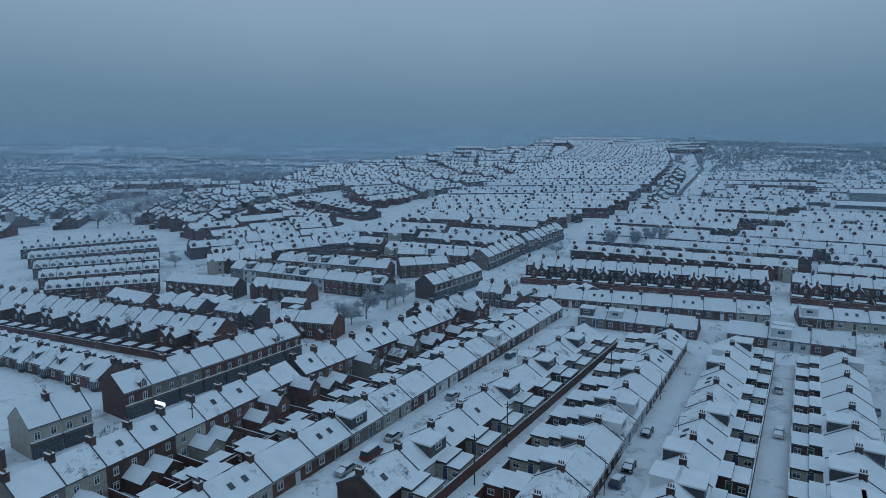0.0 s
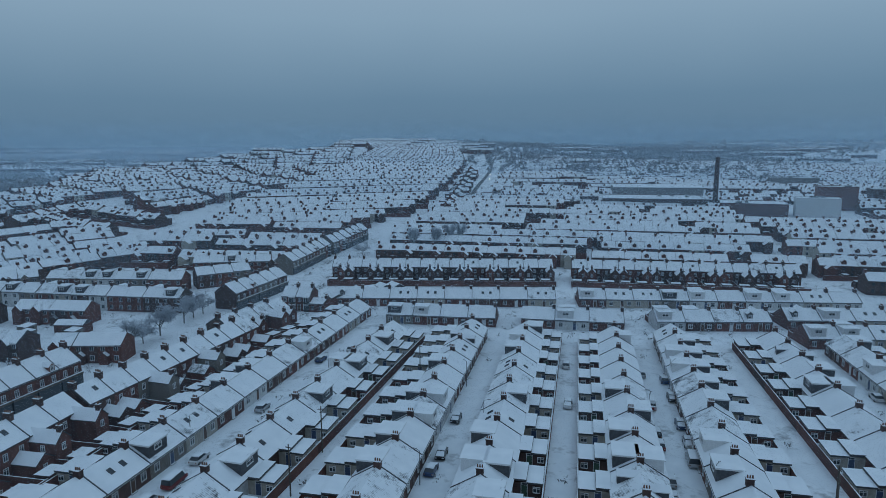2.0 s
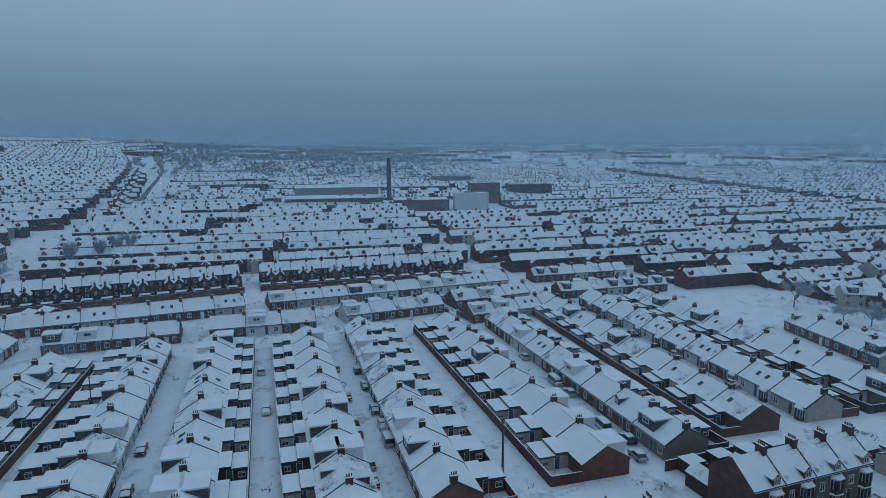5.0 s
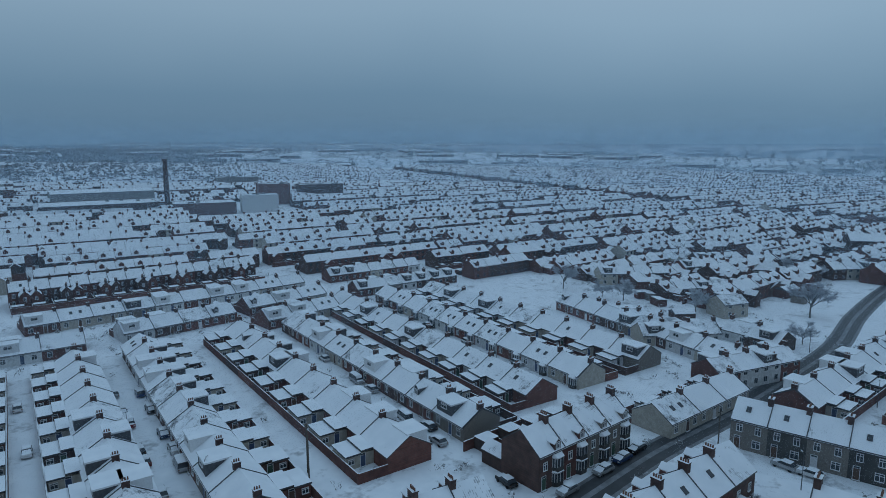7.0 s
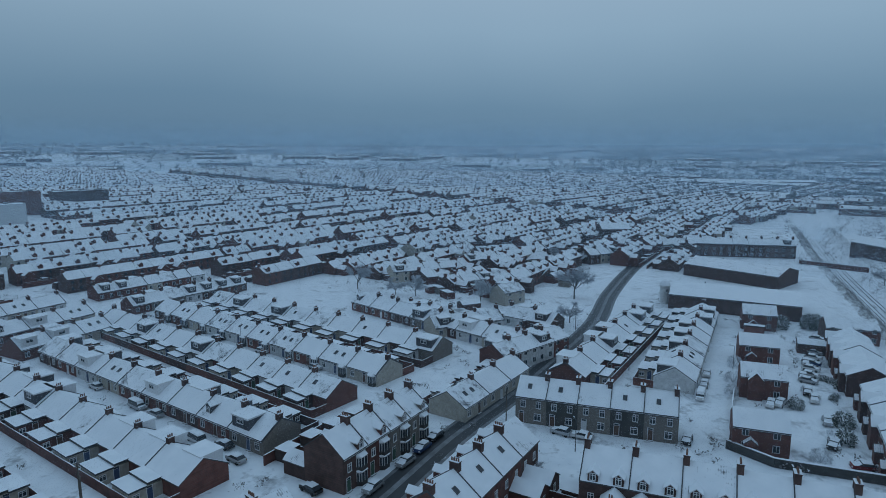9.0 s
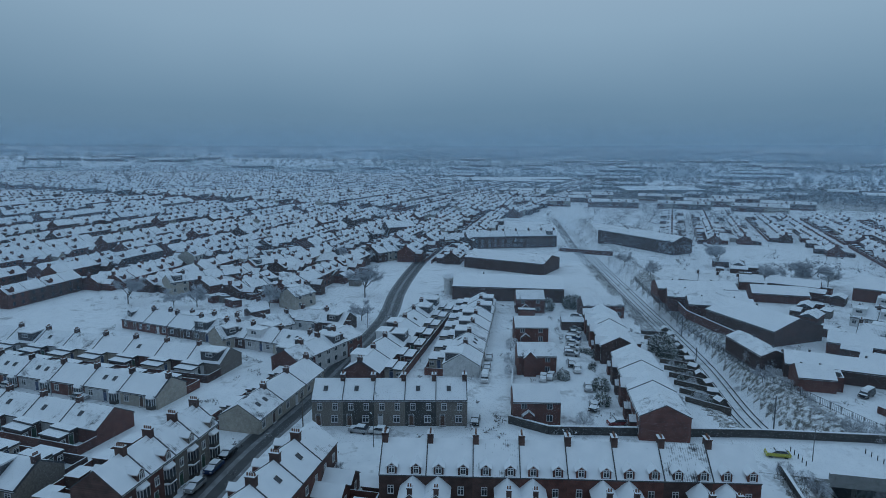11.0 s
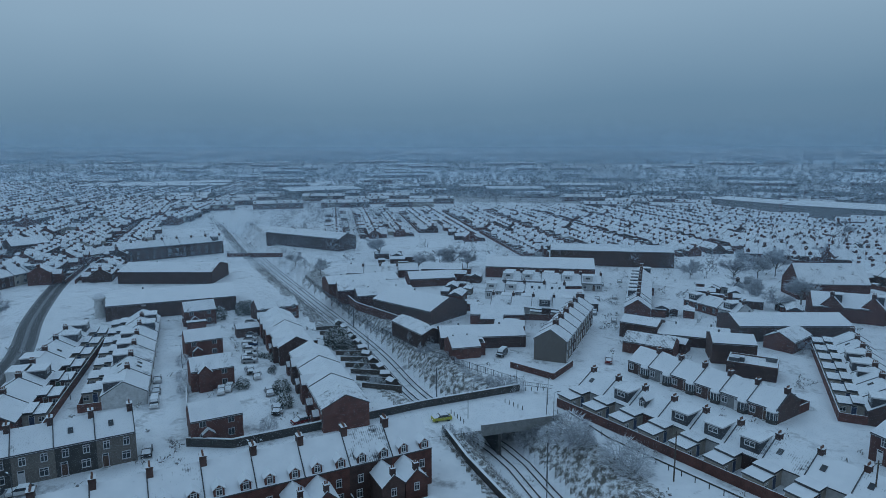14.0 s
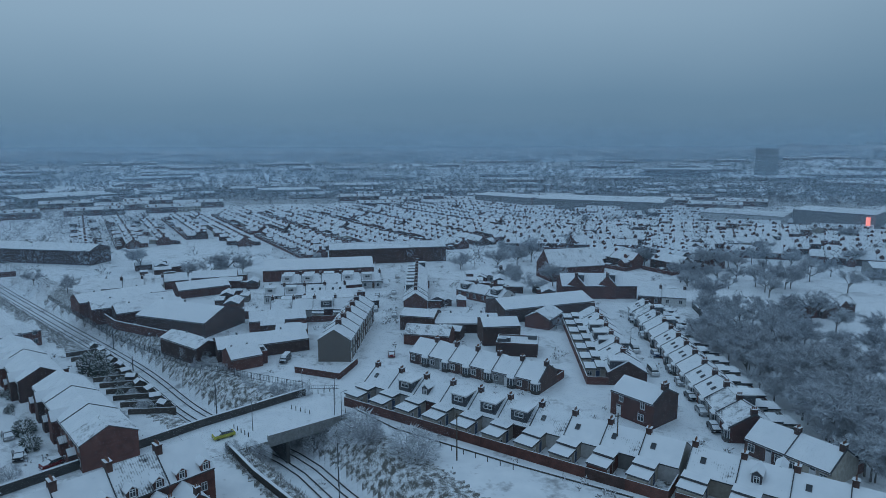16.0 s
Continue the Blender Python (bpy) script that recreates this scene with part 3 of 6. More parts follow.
def open_side(p, turn):
    """The end of a plot, along its own x, that looks towards the middle of the town."""
    return 1 if math.cos(turn) * p.x + math.sin(turn) * p.y < 0 else -1


def cottages(a, b, front, yard=5.0, step=9.8, looks=LOOKS_C):
    """A terrace of cottages along its ridge; front 1: the fronts look to the left of the way from a to b."""
    for p, w, turn in row_of(a, b, step):
        turn += 0 if front > 0 else math.pi
        m = open_side(p, turn)
        wall, trim = dice.choice(looks)
        seen = math.cos(turn) * p.y - math.sin(turn) * p.x < 0.25 * p.length
        place(("c", w, yard, m, wall, trim, seen), lambda: cottage(w, yard, m, wall, trim, seen), sits(p, turn))


def townhouses(a, b, front, looks, step=6.2, e=5.6, r=8.4, d=8.6):
    for i, (p, w, turn) in enumerate(row_of(a, b, step)):
        turn += 0 if front > 0 else math.pi
        m = 1 if i % 2 else -1
        wall, trim = looks[dice.randrange(len(looks))]
        seen = math.cos(turn) * p.y - math.sin(turn) * p.x < 0.1 * p.length
        place(("t", w, m, wall, trim, e, r, d, seen), lambda: townhouse(w, m, wall, trim, d, e, r, seen), sits(p, turn))


def houses(a, b, front=1, e=5.4, r=8.0, d=8.5, step=6.5, walls=("brick", "brown", "brick", "white", "pebble", "cream"), bare=False):
    for p, w, turn in row_of(a, b, step):
        turn += 0 if front > 0 else math.pi
        w = round(w, 1) + 0.02
        wall, seed = dice.choice(walls), dice.randrange(3)
        place(("p", w, d, e, r, wall, seed, bare), lambda: plain_house(w, d, e, r, wall, seed, bare), sits(p, turn))


# ---- the near cottage streets: ridges run along v, at u across ----
UA = radians(30)


def uv(u, v):
    return (u * math.cos(UA) + v * math.sin(UA), v * math.cos(UA) - u * math.sin(UA))


for u0, u1, v0, v1, front, yard in (
        (-56.8, -52.5, 72, 172, 1, 5.0), (-75.8, -72.0, 48, 196, -1, 5.6), (-30.5, -30.2, 60, 179, -1, 6.8), (-14.0, -13.6, 60, 180, 1, 4.9),
        (10.5, 10.2, 70, 179, -1, 5.1), (26.1, 26.1, 85, 184, 1, 5.6), (54.2, 52.6, 89, 182, -1, 5.8), (71.8, 70.0, 91, 182, 1, 4.6)):
    cottages(uv(u0, v0), uv(u1, v1), front, yard)
for u0, u1, v0, v1, front, yard in ((92.4, 94.2, 96, 200, -1, 4.4), (109.3, 111.2, 97, 198, 1, 4.4), (130.6, 128.8, 97, 195, -1, 5.0)):
    cottages(uv(u0, v0), uv(u1, v1), front, yard, looks=LOOKS_B)
cottages(uv(147, 74), uv(157, 152), 1, 4.0)
# cross rows to the north
cottages(uv(-60, 192.5), uv(-25, 194.5), -1, 4.0)
cottages(uv(-17, 196), uv(14, 196.5), -1, 4.0)
cottages(uv(23, 200), uv(57, 206), -1, 4.0)
cottages(uv(-85, 210.5), uv(-8, 223), -1, 4.5)
cottages(uv(0, 225), uv(93, 236.5), -1, 4.5)
REAR = [("brown", "w"), ("brick", "w"), ("brick", "wo"), ("brown", "w")]
townhouses(uv(-102, 250), uv(-11, 266), 1, REAR)
townhouses(uv(-3, 267), uv(85, 270), 1, REAR)
# the main road to the north-west and its shops
townhouses((-64.2, 85.0), (-35.5, 136.2), 1, [("brown", "lo"), ("cream", "l"), ("brick", "lo"), ("pebble", "l"), ("brick", "w"), ("brown", "lo")])
townhouses((-34.6, 137.7), (-0.7, 184.7), 1, [("brick", "l"), ("brown", "lo"), ("pebble", "w"), ("brick", "lo")])
townhouses((-69.5, 126.2), (-42.2, 167.3), -1, [("brick", "s"), ("brown", "bs"), ("pebble", "s"), ("brick", "sf")], e=5.9, r=9.0)
townhouses((-78.4, 109.7), (-72.0, 118.8), -1, [("white", "s"), ("cream", "s")], e=5.9, r=9.0)
cottages((-137.2, 173.9), (-77.6, 143.6), -1, 4.5, looks=[("brick", "bg"), ("brown", "bg")])
townhouses((-168.6, 218.9), (-60.7, 171.3), 1, REAR)
# five terraces with gabled dormers on a side street
for p, q in (((-207.6, 307.8), (-152.6, 333.5)), ((-190.5, 286.5), (-141.3, 310.9)), ((-175.0, 266.1), (-129.7, 284.6)), ((-161.2, 247.7), (-121.4, 265.6)), ((-146.8, 228.7), (-110.8, 241.5))):
    houses(p, q, 1, 4.6, 7.2, 8.0, 6.4, ("brick", "brown", "brick"), bare="dormers")
# small modern blocks by the green
for p, q in (((-115.3, 217.9), (-97.7, 207.6)), ((-94.3, 209.3), (-76.6, 199.3)), ((-71.1, 199.2), (-56.8, 191.8)), ((-105.7, 242.4), (-76.2, 232.6)), ((-70.4, 234.7), (-47.6, 224.5)), ((-49.0, 187.2), (-30.9, 181.6))):
    houses(p, q, -1, 4.9, 7.2, 7.5, 6.0, ("brick", "brown", "brick"), bare=True)
townhouses((-8.5, 188.1), (10.1, 206.8), 1, [("brick", "w"), ("brown", "wo")], 6.2, 5.0, 7.6)
townhouses((13.4, 223.6), (22.7, 219.3), -1, [("brick", "b")], 6.2, 5.2, 7.8)
houses((22.2, 218.1), (26.9, 215.1), -1, 3.0, 4.2, 7.0, 7.0, ("brick",))
SHOPS = [("brick", "sf"), ("brown", "s"), ("brick", "sb"), ("pebble", "s")]
townhouses((-7.0, 228.4), (12.3, 255.5), -1, SHOPS, e=5.9, r=9.0)
townhouses((16.3, 279.5), (37.3, 313.0), -1, SHOPS, e=5.9, r=9.0)
townhouses((39.1, 314.6), (61.9, 342.2), -1, SHOPS, e=5.9, r=9.0)
houses((-19.2, 267.3), (1.5, 272.7), -1)
houses((-20.5, 292.5), (11.7, 287.0), -1)
# the near half of the east side: railway terrace, big brick houses, grey terrace
townhouses((94.3, -11.3), (79.0, -66.5), 1, [("brick", "wd"), ("brown", "wd"), ("brick", "wd")], 7.3, 6.6, 10.2, 9.0)
townhouses((128.0, -1.6), (121.0, -32.2), -1, [("pebble", "o"), ("pebble", ""), ("stone", "o")], 6.3)
townhouses((94.5, 30.9), (117.2, 20.2), -1, [("brick", "bfl"), ("brown", "bfl"), ("pebble", "bfl")], 6.4, 6.2, 9.4)
townhouses((79.1, 11.4), (104.9, -0.6), 1, [("brick", "bfw"), ("brown", "bfl"), ("brick", "bflo")], 6.4, 6.2, 9.4)
townhouses((70.1, 38.5), (80.0, 31.7), 1, [("brick", "f")], 6.4)
cottages((124.0, 13.6), (150.2, 0.1), -1, 3.0, looks=[("cream", "o"), ("cream", "")])
cottages((143.9, -36.8), (208.0, -61.0), -1, 4.5)
cottages((144.2, -12.2), (206.9, -41.4), 1, 4.5)
houses((172.6, -11.9), (152.9, 5.4), 1, 4.6, 7.0)
# cottages of the south side
cottages((81.1, -142.0), (43.6, -136.6), -1, 4.0, 6.3, [("brown", "b"), ("pebble", "bo"), ("brick", "bo"), ("grey", "b")])
cottages((79.0, -117.6), (10.2, -109.8), 1, 6.5, 6.9, [("white", "r"), ("cream", "r"), ("pebble", "g"), ("white", "o"), ("brown", "r"), ("brick", "g"), ("grey", "o")])
cottages((9.2, -109.1), (-21.1, -105.4), 1, 5.5, 7.5, looks=[("white", "g"), ("cream", "o"), ("pebble", "g")])
cottages((49.0, -197.0), (27.5, -147.1), 1, 5.0, 7.7, [("brown", "r"), ("brick", ""), ("cream", "o"), ("white", "r"), ("brick", "g")])
cottages((36.4, -213.5), (-0.0, -127.5), -1, 5.0, 7.0, looks=LOOKS_B + [("white", "br"), ("pebble", "br")])
cottages((-0.8, -126.5), (-14.0, -118.9), -1, 2.0, looks=[("cream", ""), ("brown", "")])
townhouses((25.7, -133.3), (16.3, -129.0), -1, [("brick", "")], 7.0, 5.2, 7.4)
townhouses((99.8, -128.9), (116.9, -165.7), -1, [("pebble", ""), ("brown", "")], 7.0, 5.8, 8.6)
houses((104.1, -179.2), (134.6, -233.5), -1, 4.8, 7.5, 8.0)
# modern estate: detached houses and a long stepped terrace
for p in ((117.6, -46.0), (144.4, -56.3), (168.3, -63.8), (200.3, -75.4)):
    turn = math.atan2(p[1], p[0]) - math.pi / 2 + 0.12
    houses((p[0] - 4.8 * math.cos(turn), p[1] - 4.8 * math.sin(turn)), (p[0] + 4.8 * math.cos(turn), p[1] + 4.8 * math.sin(turn)), -1, 4.9, 7.2, 7.0, 9.6, ("brick",), bare=True)
houses((101.8, -66.4), (138.1, -79.3), 1, 4.9, 7.2, 9.5, 6.0, ("brick", "brown"), bare=True)
houses((143.5, -78.9), (176.8, -90.2), 1, 4.9, 7.2, 9.0, 6.0, ("brick", "brown"), bare=True)
houses((187.9, -103.0), (190.4, -89.7), 1, 4.4, 6.6, 8.0, 6.0, ("brick",), bare=True)

# ---- farther terraces ----
far_dice = random.Random(5)


def block(u0, u1, v0, v1, pitch, length, angle=30.0, yards=1.14):
    """Rows of houses along u, in a frame turned by angle, a street or a lane apart."""
    c, s = math.cos(radians(angle)), math.sin(radians(angle))
    v, k = v0, 0
    while v < v1:
        u = u0 + far_dice.uniform(0, 12)
        while u < u1 - 12:
            n = min(length * far_dice.uniform(0.6, 1.2), u1 - u)
            yield (u * c + v * s, v * c - u * s), ((u + n) * c + v * s, v * c - (u + n) * s), 1 if k % 2 else -1
            u += n + far_dice.choice((1.5, 7.0, 9.0))
        k += 1
        v += pitch * (yards if k % 2 else 2 - yards)


for a, b, f in block(97, 150, 212, 262, 25, 60):
    houses(a, b, f, *far_dice.choice(((3.0, 5.6), (5.2, 7.8))))
houses((-87.1, 263.7), (-19.9, 231.4), -1)
houses((-72.0, 279.0), (-22.0, 262.0), 1)
houses((-104.0, 275.0), (-78.0, 283.0), -1, bare=True)
cottages(uv(62, 209), uv(92, 214), -1, 4.0)
cottages(uv(62, 190), uv(88, 194), -1, 3.0)
for p, q in (((333.6, 33.5), (350.9, 9.8)), ((283.8, 23.3), (297.6, 10.4)), ((296.2, 1.6), (306.1, -14.7)), ((385.7, 14.3), (389.0, -4.6)), ((371.3, -22.4), (374.8, -45.5)), ((305.4, -33.4), (315.9, -49.6)), ((255.8, 51.8), (270.9, 27.2)), ((221.7, 6.0), (228.7, -1.0)), ((328.7, -5.5), (341.2, -26.7)), ((346.3, -66.0), (359.7, -89.8))):
    houses(p, q, -1, 3.0 if p[0] % 2 < 1 else 4.6, 5.6 if p[0] % 2 < 1 else 7.0, 8.0, 7.0, ("brick", "brown", "brick", "cream"))
houses((378.1, -49.0), (381.0, -66.4), -1, 8.0, 11.0, 12.0, 12.0, ("brown",))
houses((338.3, -88.7), (333.9, -139.9), -1, 6.6, 9.2, 9.0, 7.0, ("buff", "brown"))

for p, q in (((262.0, -14.0), (274.0, -2.0)), ((248.0, 22.0), (262.0, 4.0)), ((318.0, 20.0), (330.0, 2.0))):
    houses(p, q, -1, 3.0, 5.0, 8.0, 7.0, ("brick", "brown"))
houses((203.7, 40.9), (190.3, 13.6), 1, 3.0, 5.6, 8.5, 7.0)
houses((199.2, 1.0), (190.0, -13.4), 1, 3.0, 5.6, 8.5, 7.0)
houses((182.5, 25.1), (194.7, 5.2), -1, 3.0, 5.6, 8.5, 7.0)
FAR = Geo()


def far_row(a, b, e=5.2, r=7.8, d=8.5, front=0):
    """A terrace far off, joined into one mesh: walls, roof, chimneys, dark windows."""
    (ax, ay), (bx, by) = a, b
    n = math.hypot(bx - ax, by - ay)
    c, s = (bx - ax) / n, (by - ay) / n
    count = max(1, round(n / 7))
    z = float(land((ax + bx) / 2, (ay + by) / 2))

    def at_(x, y, h):
        return (ax + c * x - s * y, ay + s * x + c * y, z + h)

    for i in range(count):
        x0, x1 = n * i / count, n * (i + 1) / count
        j = far_dice.uniform(-0.15, 0.15)
        wall, cover = far_dice.choice((0, 0, 0, 0, 1, 1, 1, 1, 2)), 5 if far_dice.random() < 0.2 else 3
        for y in (-d / 2, d / 2):
            FAR.face([at_(x0, y, -2), at_(x1, y, -2), at_(x1, y, e), at_(x0, y, e)], wall)
            q = y * 1.008
            for h in ((0.8, 2.2) if e < 4 else (0.8, 2.2, 3.3, 4.6))[::2]:
                for f in (0.28, 0.72):
                    m = x0 + (x1 - x0) * f
                    FAR.face([at_(m - 0.5, q, h), at_(m + 0.5, q, h), at_(m + 0.5, q, h + 1.3), at_(m - 0.5, q, h + 1.3)], 4)
            FAR.face([at_(x0 + 0.06, y * 1.05, e - 0.1 + j), at_(x1 - 0.06, y * 1.05, e - 0.1 + j), at_(x1 - 0.06, 0, r + j), at_(x0 + 0.06, 0, r + j)], cover)
        for x in (x0, x1):
            FAR.face([at_(x, -d / 2, -2), at_(x, d / 2, -2), at_(x, d / 2, e), at_(x, 0, r + j), at_(x, -d / 2, e)], wall)
        if i % 2 == 0 or far_dice.random() < 0.2:
            FAR.hexa([at_(*p) for p in ((x0, -0.6, r - 1), (x0 + 0.8, -0.6, r - 1), (x0 + 0.8, 0.6, r - 1), (x0, 0.6, r - 1), (x0, -0.6, r + 1.0), (x0 + 0.8, -0.6, r + 1.0), (x0 + 0.8, 0.6, r + 1.0), (x0, 0.6, r + 1.0))], 1, 3)
        if far_dice.random() < 0.6:
            # a gabled dormer on either slope
            for side in (-1, 1):
                xm, yf, yr = x0 + (x1 - x0) * 0.3, side * d * 0.42, side * d * 0.12
                zf, zt = e + 0.1, e + (r - e) * 0.62
                FAR.face([at_(xm - 0.9, yf, zf), at_(xm + 0.9, yf, zf), at_(xm + 0.9, yf, zt), at_(xm, yf, zt + 0.8), at_(xm - 0.9, yf, zt)], 1)
                for q in (-1, 1):
                    FAR.face([at_(xm + q * 0.9, yf, zf), at_(xm + q * 0.9, yr, zt), at_(xm + q * 0.9, yf, zt)], 0)
                    FAR.face([at_(xm + q * 1.05, yf, zt), at_(xm + q * 1.05, yr, zt), at_(xm, yr, zt + 0.85), at_(xm, yf, zt + 0.85)], 3)
        back = -front if front else 1 if (ax + ay) % 2 < 1 else -1
        yb, hw = back * (d / 2 + 5.2), 1.8
        FAR.hexa([at_(*p) for p in ((x0, yb, -2), (x1, yb, -2), (x1, yb + 0.25, -2), (x0, yb + 0.25, -2), (x0, yb, hw), (x1, yb, hw), (x1, yb + 0.25, hw), (x0, yb + 0.25, hw))], 1, 3)
        y0, y1 = sorted((back * d / 2, yb))
        FAR.hexa([at_(*p) for p in ((x1 - 0.2, y0, -2), (x1, y0, -2), (x1, y1, -2), (x1 - 0.2, y1, -2), (x1 - 0.2, y0, hw), (x1, y0, hw), (x1, y1, hw), (x1 - 0.2, y1, hw))], 1, 3)
        if far_dice.random() < 0.7:
            xs, ys0, ys1 = x0 + 0.3, *sorted((back * (d / 2 + 2.2), back * (d / 2 + 5.0)))
            xe, hs = xs + far_dice.uniform(1.8, 3.6), far_dice.uniform(1.9, 2.6)
            FAR.hexa([at_(*p) for p in ((xs, ys0, -2), (xe, ys0, -2), (xe, ys1, -2), (xs, ys1, -2), (xs, ys0, hs), (xe, ys0, hs), (xe, ys1, hs), (xs, ys1, hs))], 0, 3)
        if far_dice.random() < 0.75:
            xm, w2, side, k = (x0 + x1) / 2, (x1 - x0) * 0.25, far_dice.choice((-1, 1)), far_dice.uniform(3, 5)
            y0, y1, h1, h2 = side * d * 0.2, side * (d / 2 + k), e * 0.8, e * 0.8 + 1.6
            FAR.face([at_(xm - w2, y1, -2), at_(xm + w2, y1, -2), at_(xm + w2, y1, h1), at_(xm, y1, h2), at_(xm - w2, y1, h1)], wall)
            for q in (-1, 1):
                FAR.face([at_(xm + q * w2, y1, -2), at_(xm + q * w2, y0, -2), at_(xm + q * w2, y0, h1), at_(xm + q * w2, y1, h1)], wall)
                FAR.face([at_(xm + q * w2 * 1.1, y1, h1), at_(xm + q * w2 * 1.1, y0, h1), at_(xm, y0, h2 + 0.05), at_(xm, y1, h2 + 0.05)], 3)


# houses between the school and the trade sheds
for p, q in (((76.7, -307.3), (53.3, -296.7)), ((56.4, -343.1), (22.9, -308.0)), ((46.2, -305.0), (31.9, -295.4)), ((97.8, -339.7), (90.0, -356.3)), ((32.7, -389.8), (11.6, -392.8)), ((8.4, -427.6), (-13.4, -431.0)), ((85.8, -371.1), (62.4, -369.6)), ((57.3, -365.5), (33.6, -343.6))):
    far_row(p, q, 4.6, 7.4)
    d = Vector((*p, 0)).normalized() * 15
    far_row((p[0] + d.x, p[1] + d.y), (q[0] + d.x, q[1] + d.y), 4.6, 7.2)
for a, b, f in block(-105, 95, 345, 420, 21, 90):
    far_row(a, b, front=f)
for a, b, f in block(152, 190, 212, 262, 25, 60):
    far_row(a, b, front=f)
for a, b, f in block(97, 190, 262, 295, 25, 60):
    far_row(a, b, front=f)
for a, b, f in block(-105, 95, 294, 345, 22, 90):
    far_row(a, b, front=f)

# the terraces on the lower slope beside the main road
for i in range(5):
    v = 262 + 21 * i + (3 if i % 2 else -3)
    u, pts = -128.0, []
    while u > -235:
        pts.append(uv(u, v - ((-128 - u) / 260.0) ** 2 * 70))
        u -= far_dice.uniform(38, 55)
    for a, b in zip(pts, pts[1:]):
        far_row(a, (b[0] + (a[0] - b[0]) * 0.05, b[1] + (a[1] - b[1]) * 0.05), front=1 if i % 2 else -1)


def along(line, t):
    """The point at share t of a bent line."""
    at_ = min(t, 0.9999) * (len(line) - 1)
    k = int(at_)
    return Vector(line[k]).lerp(Vector(line[k + 1]), at_ - k)


def sweep(one, two, count, pieces, t0=0.0, t1=1.0):
    """Terraces that follow two bent streets and those between them, in pairs back to back."""
    for i in range(count):
        f = (i + (0.14 if i % 2 else -0.14)) / max(1, count - 1)
        pts = [along(one, t0 + (t1 - t0) * k / pieces).lerp(along(two, t0 + (t1 - t0) * k / pieces), f) for k in range(pieces + 1)]
        for k, (a, b) in enumerate(zip(pts, pts[1:])):
            gap = 0.16 if (k + i // 2) % 4 == 3 else 0.015
            far_row(tuple(a), tuple(b.lerp(a, gap)), front=1 if i % 2 else -1)


# level rows on the hill, west of the north road
UP_W = [(-15.0, 378.6), (-4.0, 408.3), (-8.0, 437.0), (2.0, 478.0), (32.0, 520.0), (52.0, 564.0), (96.0, 672.6), (140.0, 777.1), (190.0, 930.0), (215.0, 1120.0)]
UP_E = [(72.1, 371.6), (104.9, 402.3), (126.8, 434.9), (145.8, 478.9), (172.8, 530.0), (194.7, 582.1), (251.5, 715.9), (303.2, 853.8), (352.0, 1010.0), (400.0, 1180.0)]
level = 0
for w0, w1, e0, e1 in zip(UP_W, UP_W[1:], UP_E, UP_E[1:]):
    count = max(1, round((Vector(e1) - Vector(e0)).length / 24.0))
    for i in range(count):
        level += 1
        t = (i + (0.14 if level % 2 else -0.14)) / count
        a, b = Vector(w0).lerp(Vector(w1), t), Vector(e0).lerp(Vector(e1), t)
        k = max(2, round((b - a).length / 60))
        for n in range(k):
            far_row(tuple(a.lerp(b, n / k)), tuple(a.lerp(b, (n + 0.97) / k)), front=1 if level % 2 else -1)
# the bent streets farther west, down to the crescents
SKYLINE = [(-160.0, 660.0), (-135.0, 690.0), (-59.0, 801.0), (13.4, 905.0), (98.5, 957.0), (180.0, 1050.0)]
OUTER = [(-165.4, 557.1), (-131.2, 633.0), (-85.0, 665.0), (-39.1, 696.7), (55.8, 823.8), (150.0, 905.0)]
INNER = [(-131.5, 520.5), (-91.0, 557.5), (-42.9, 578.0), (0.0, 620.0), (38.8, 658.0), (112.7, 720.6)]
LAST = [(-96.7, 484.8), (-56.6, 440.9), (-15.2, 508.5), (33.6, 567.9), (60.0, 600.0), (93.6, 633.6)]
sweep(OUTER, SKYLINE, 4, 9, 0.1, 1.0)
sweep(INNER, OUTER, 6, 9)
sweep(LAST[1:], INNER[1:], 5, 5)
RIM = [(-186.3, 400.5), (-204.8, 474.0), (-202.2, 523.1), (-165.4, 557.1)]
BOW = [(-140.3, 355.8), (-152.9, 423.2), (-155.9, 480.5), (-131.5, 520.5)]
sweep(BOW, RIM, 4, 6)
sweep([(-128.6, 418.2), (-115.8, 457.1), (-96.7, 484.8)], [(-150.0, 430.0), (-142.0, 478.0), (-118.0, 512.0)], 2, 4)
sweep([(-115.8, 450.0), (-91.1, 400.9), (-61.9, 375.4)], [(-98.0, 462.0), (-72.0, 422.0), (-45.0, 395.0)], 2, 4)
sweep([(-139.5, 345.5), (-119.6, 366.1), (-98.3, 386.6), (-79.1, 394.8)], [(-110.1, 317.9), (-98.0, 332.0), (-82.3, 346.6), (-59.4, 360.0)], 3, 3)
sweep([(-122.0, 302.0), (-88.0, 325.0), (-50.0, 345.0)], [(-98.0, 281.0), (-72.0, 305.0), (-40.0, 322.0)], 3, 3)
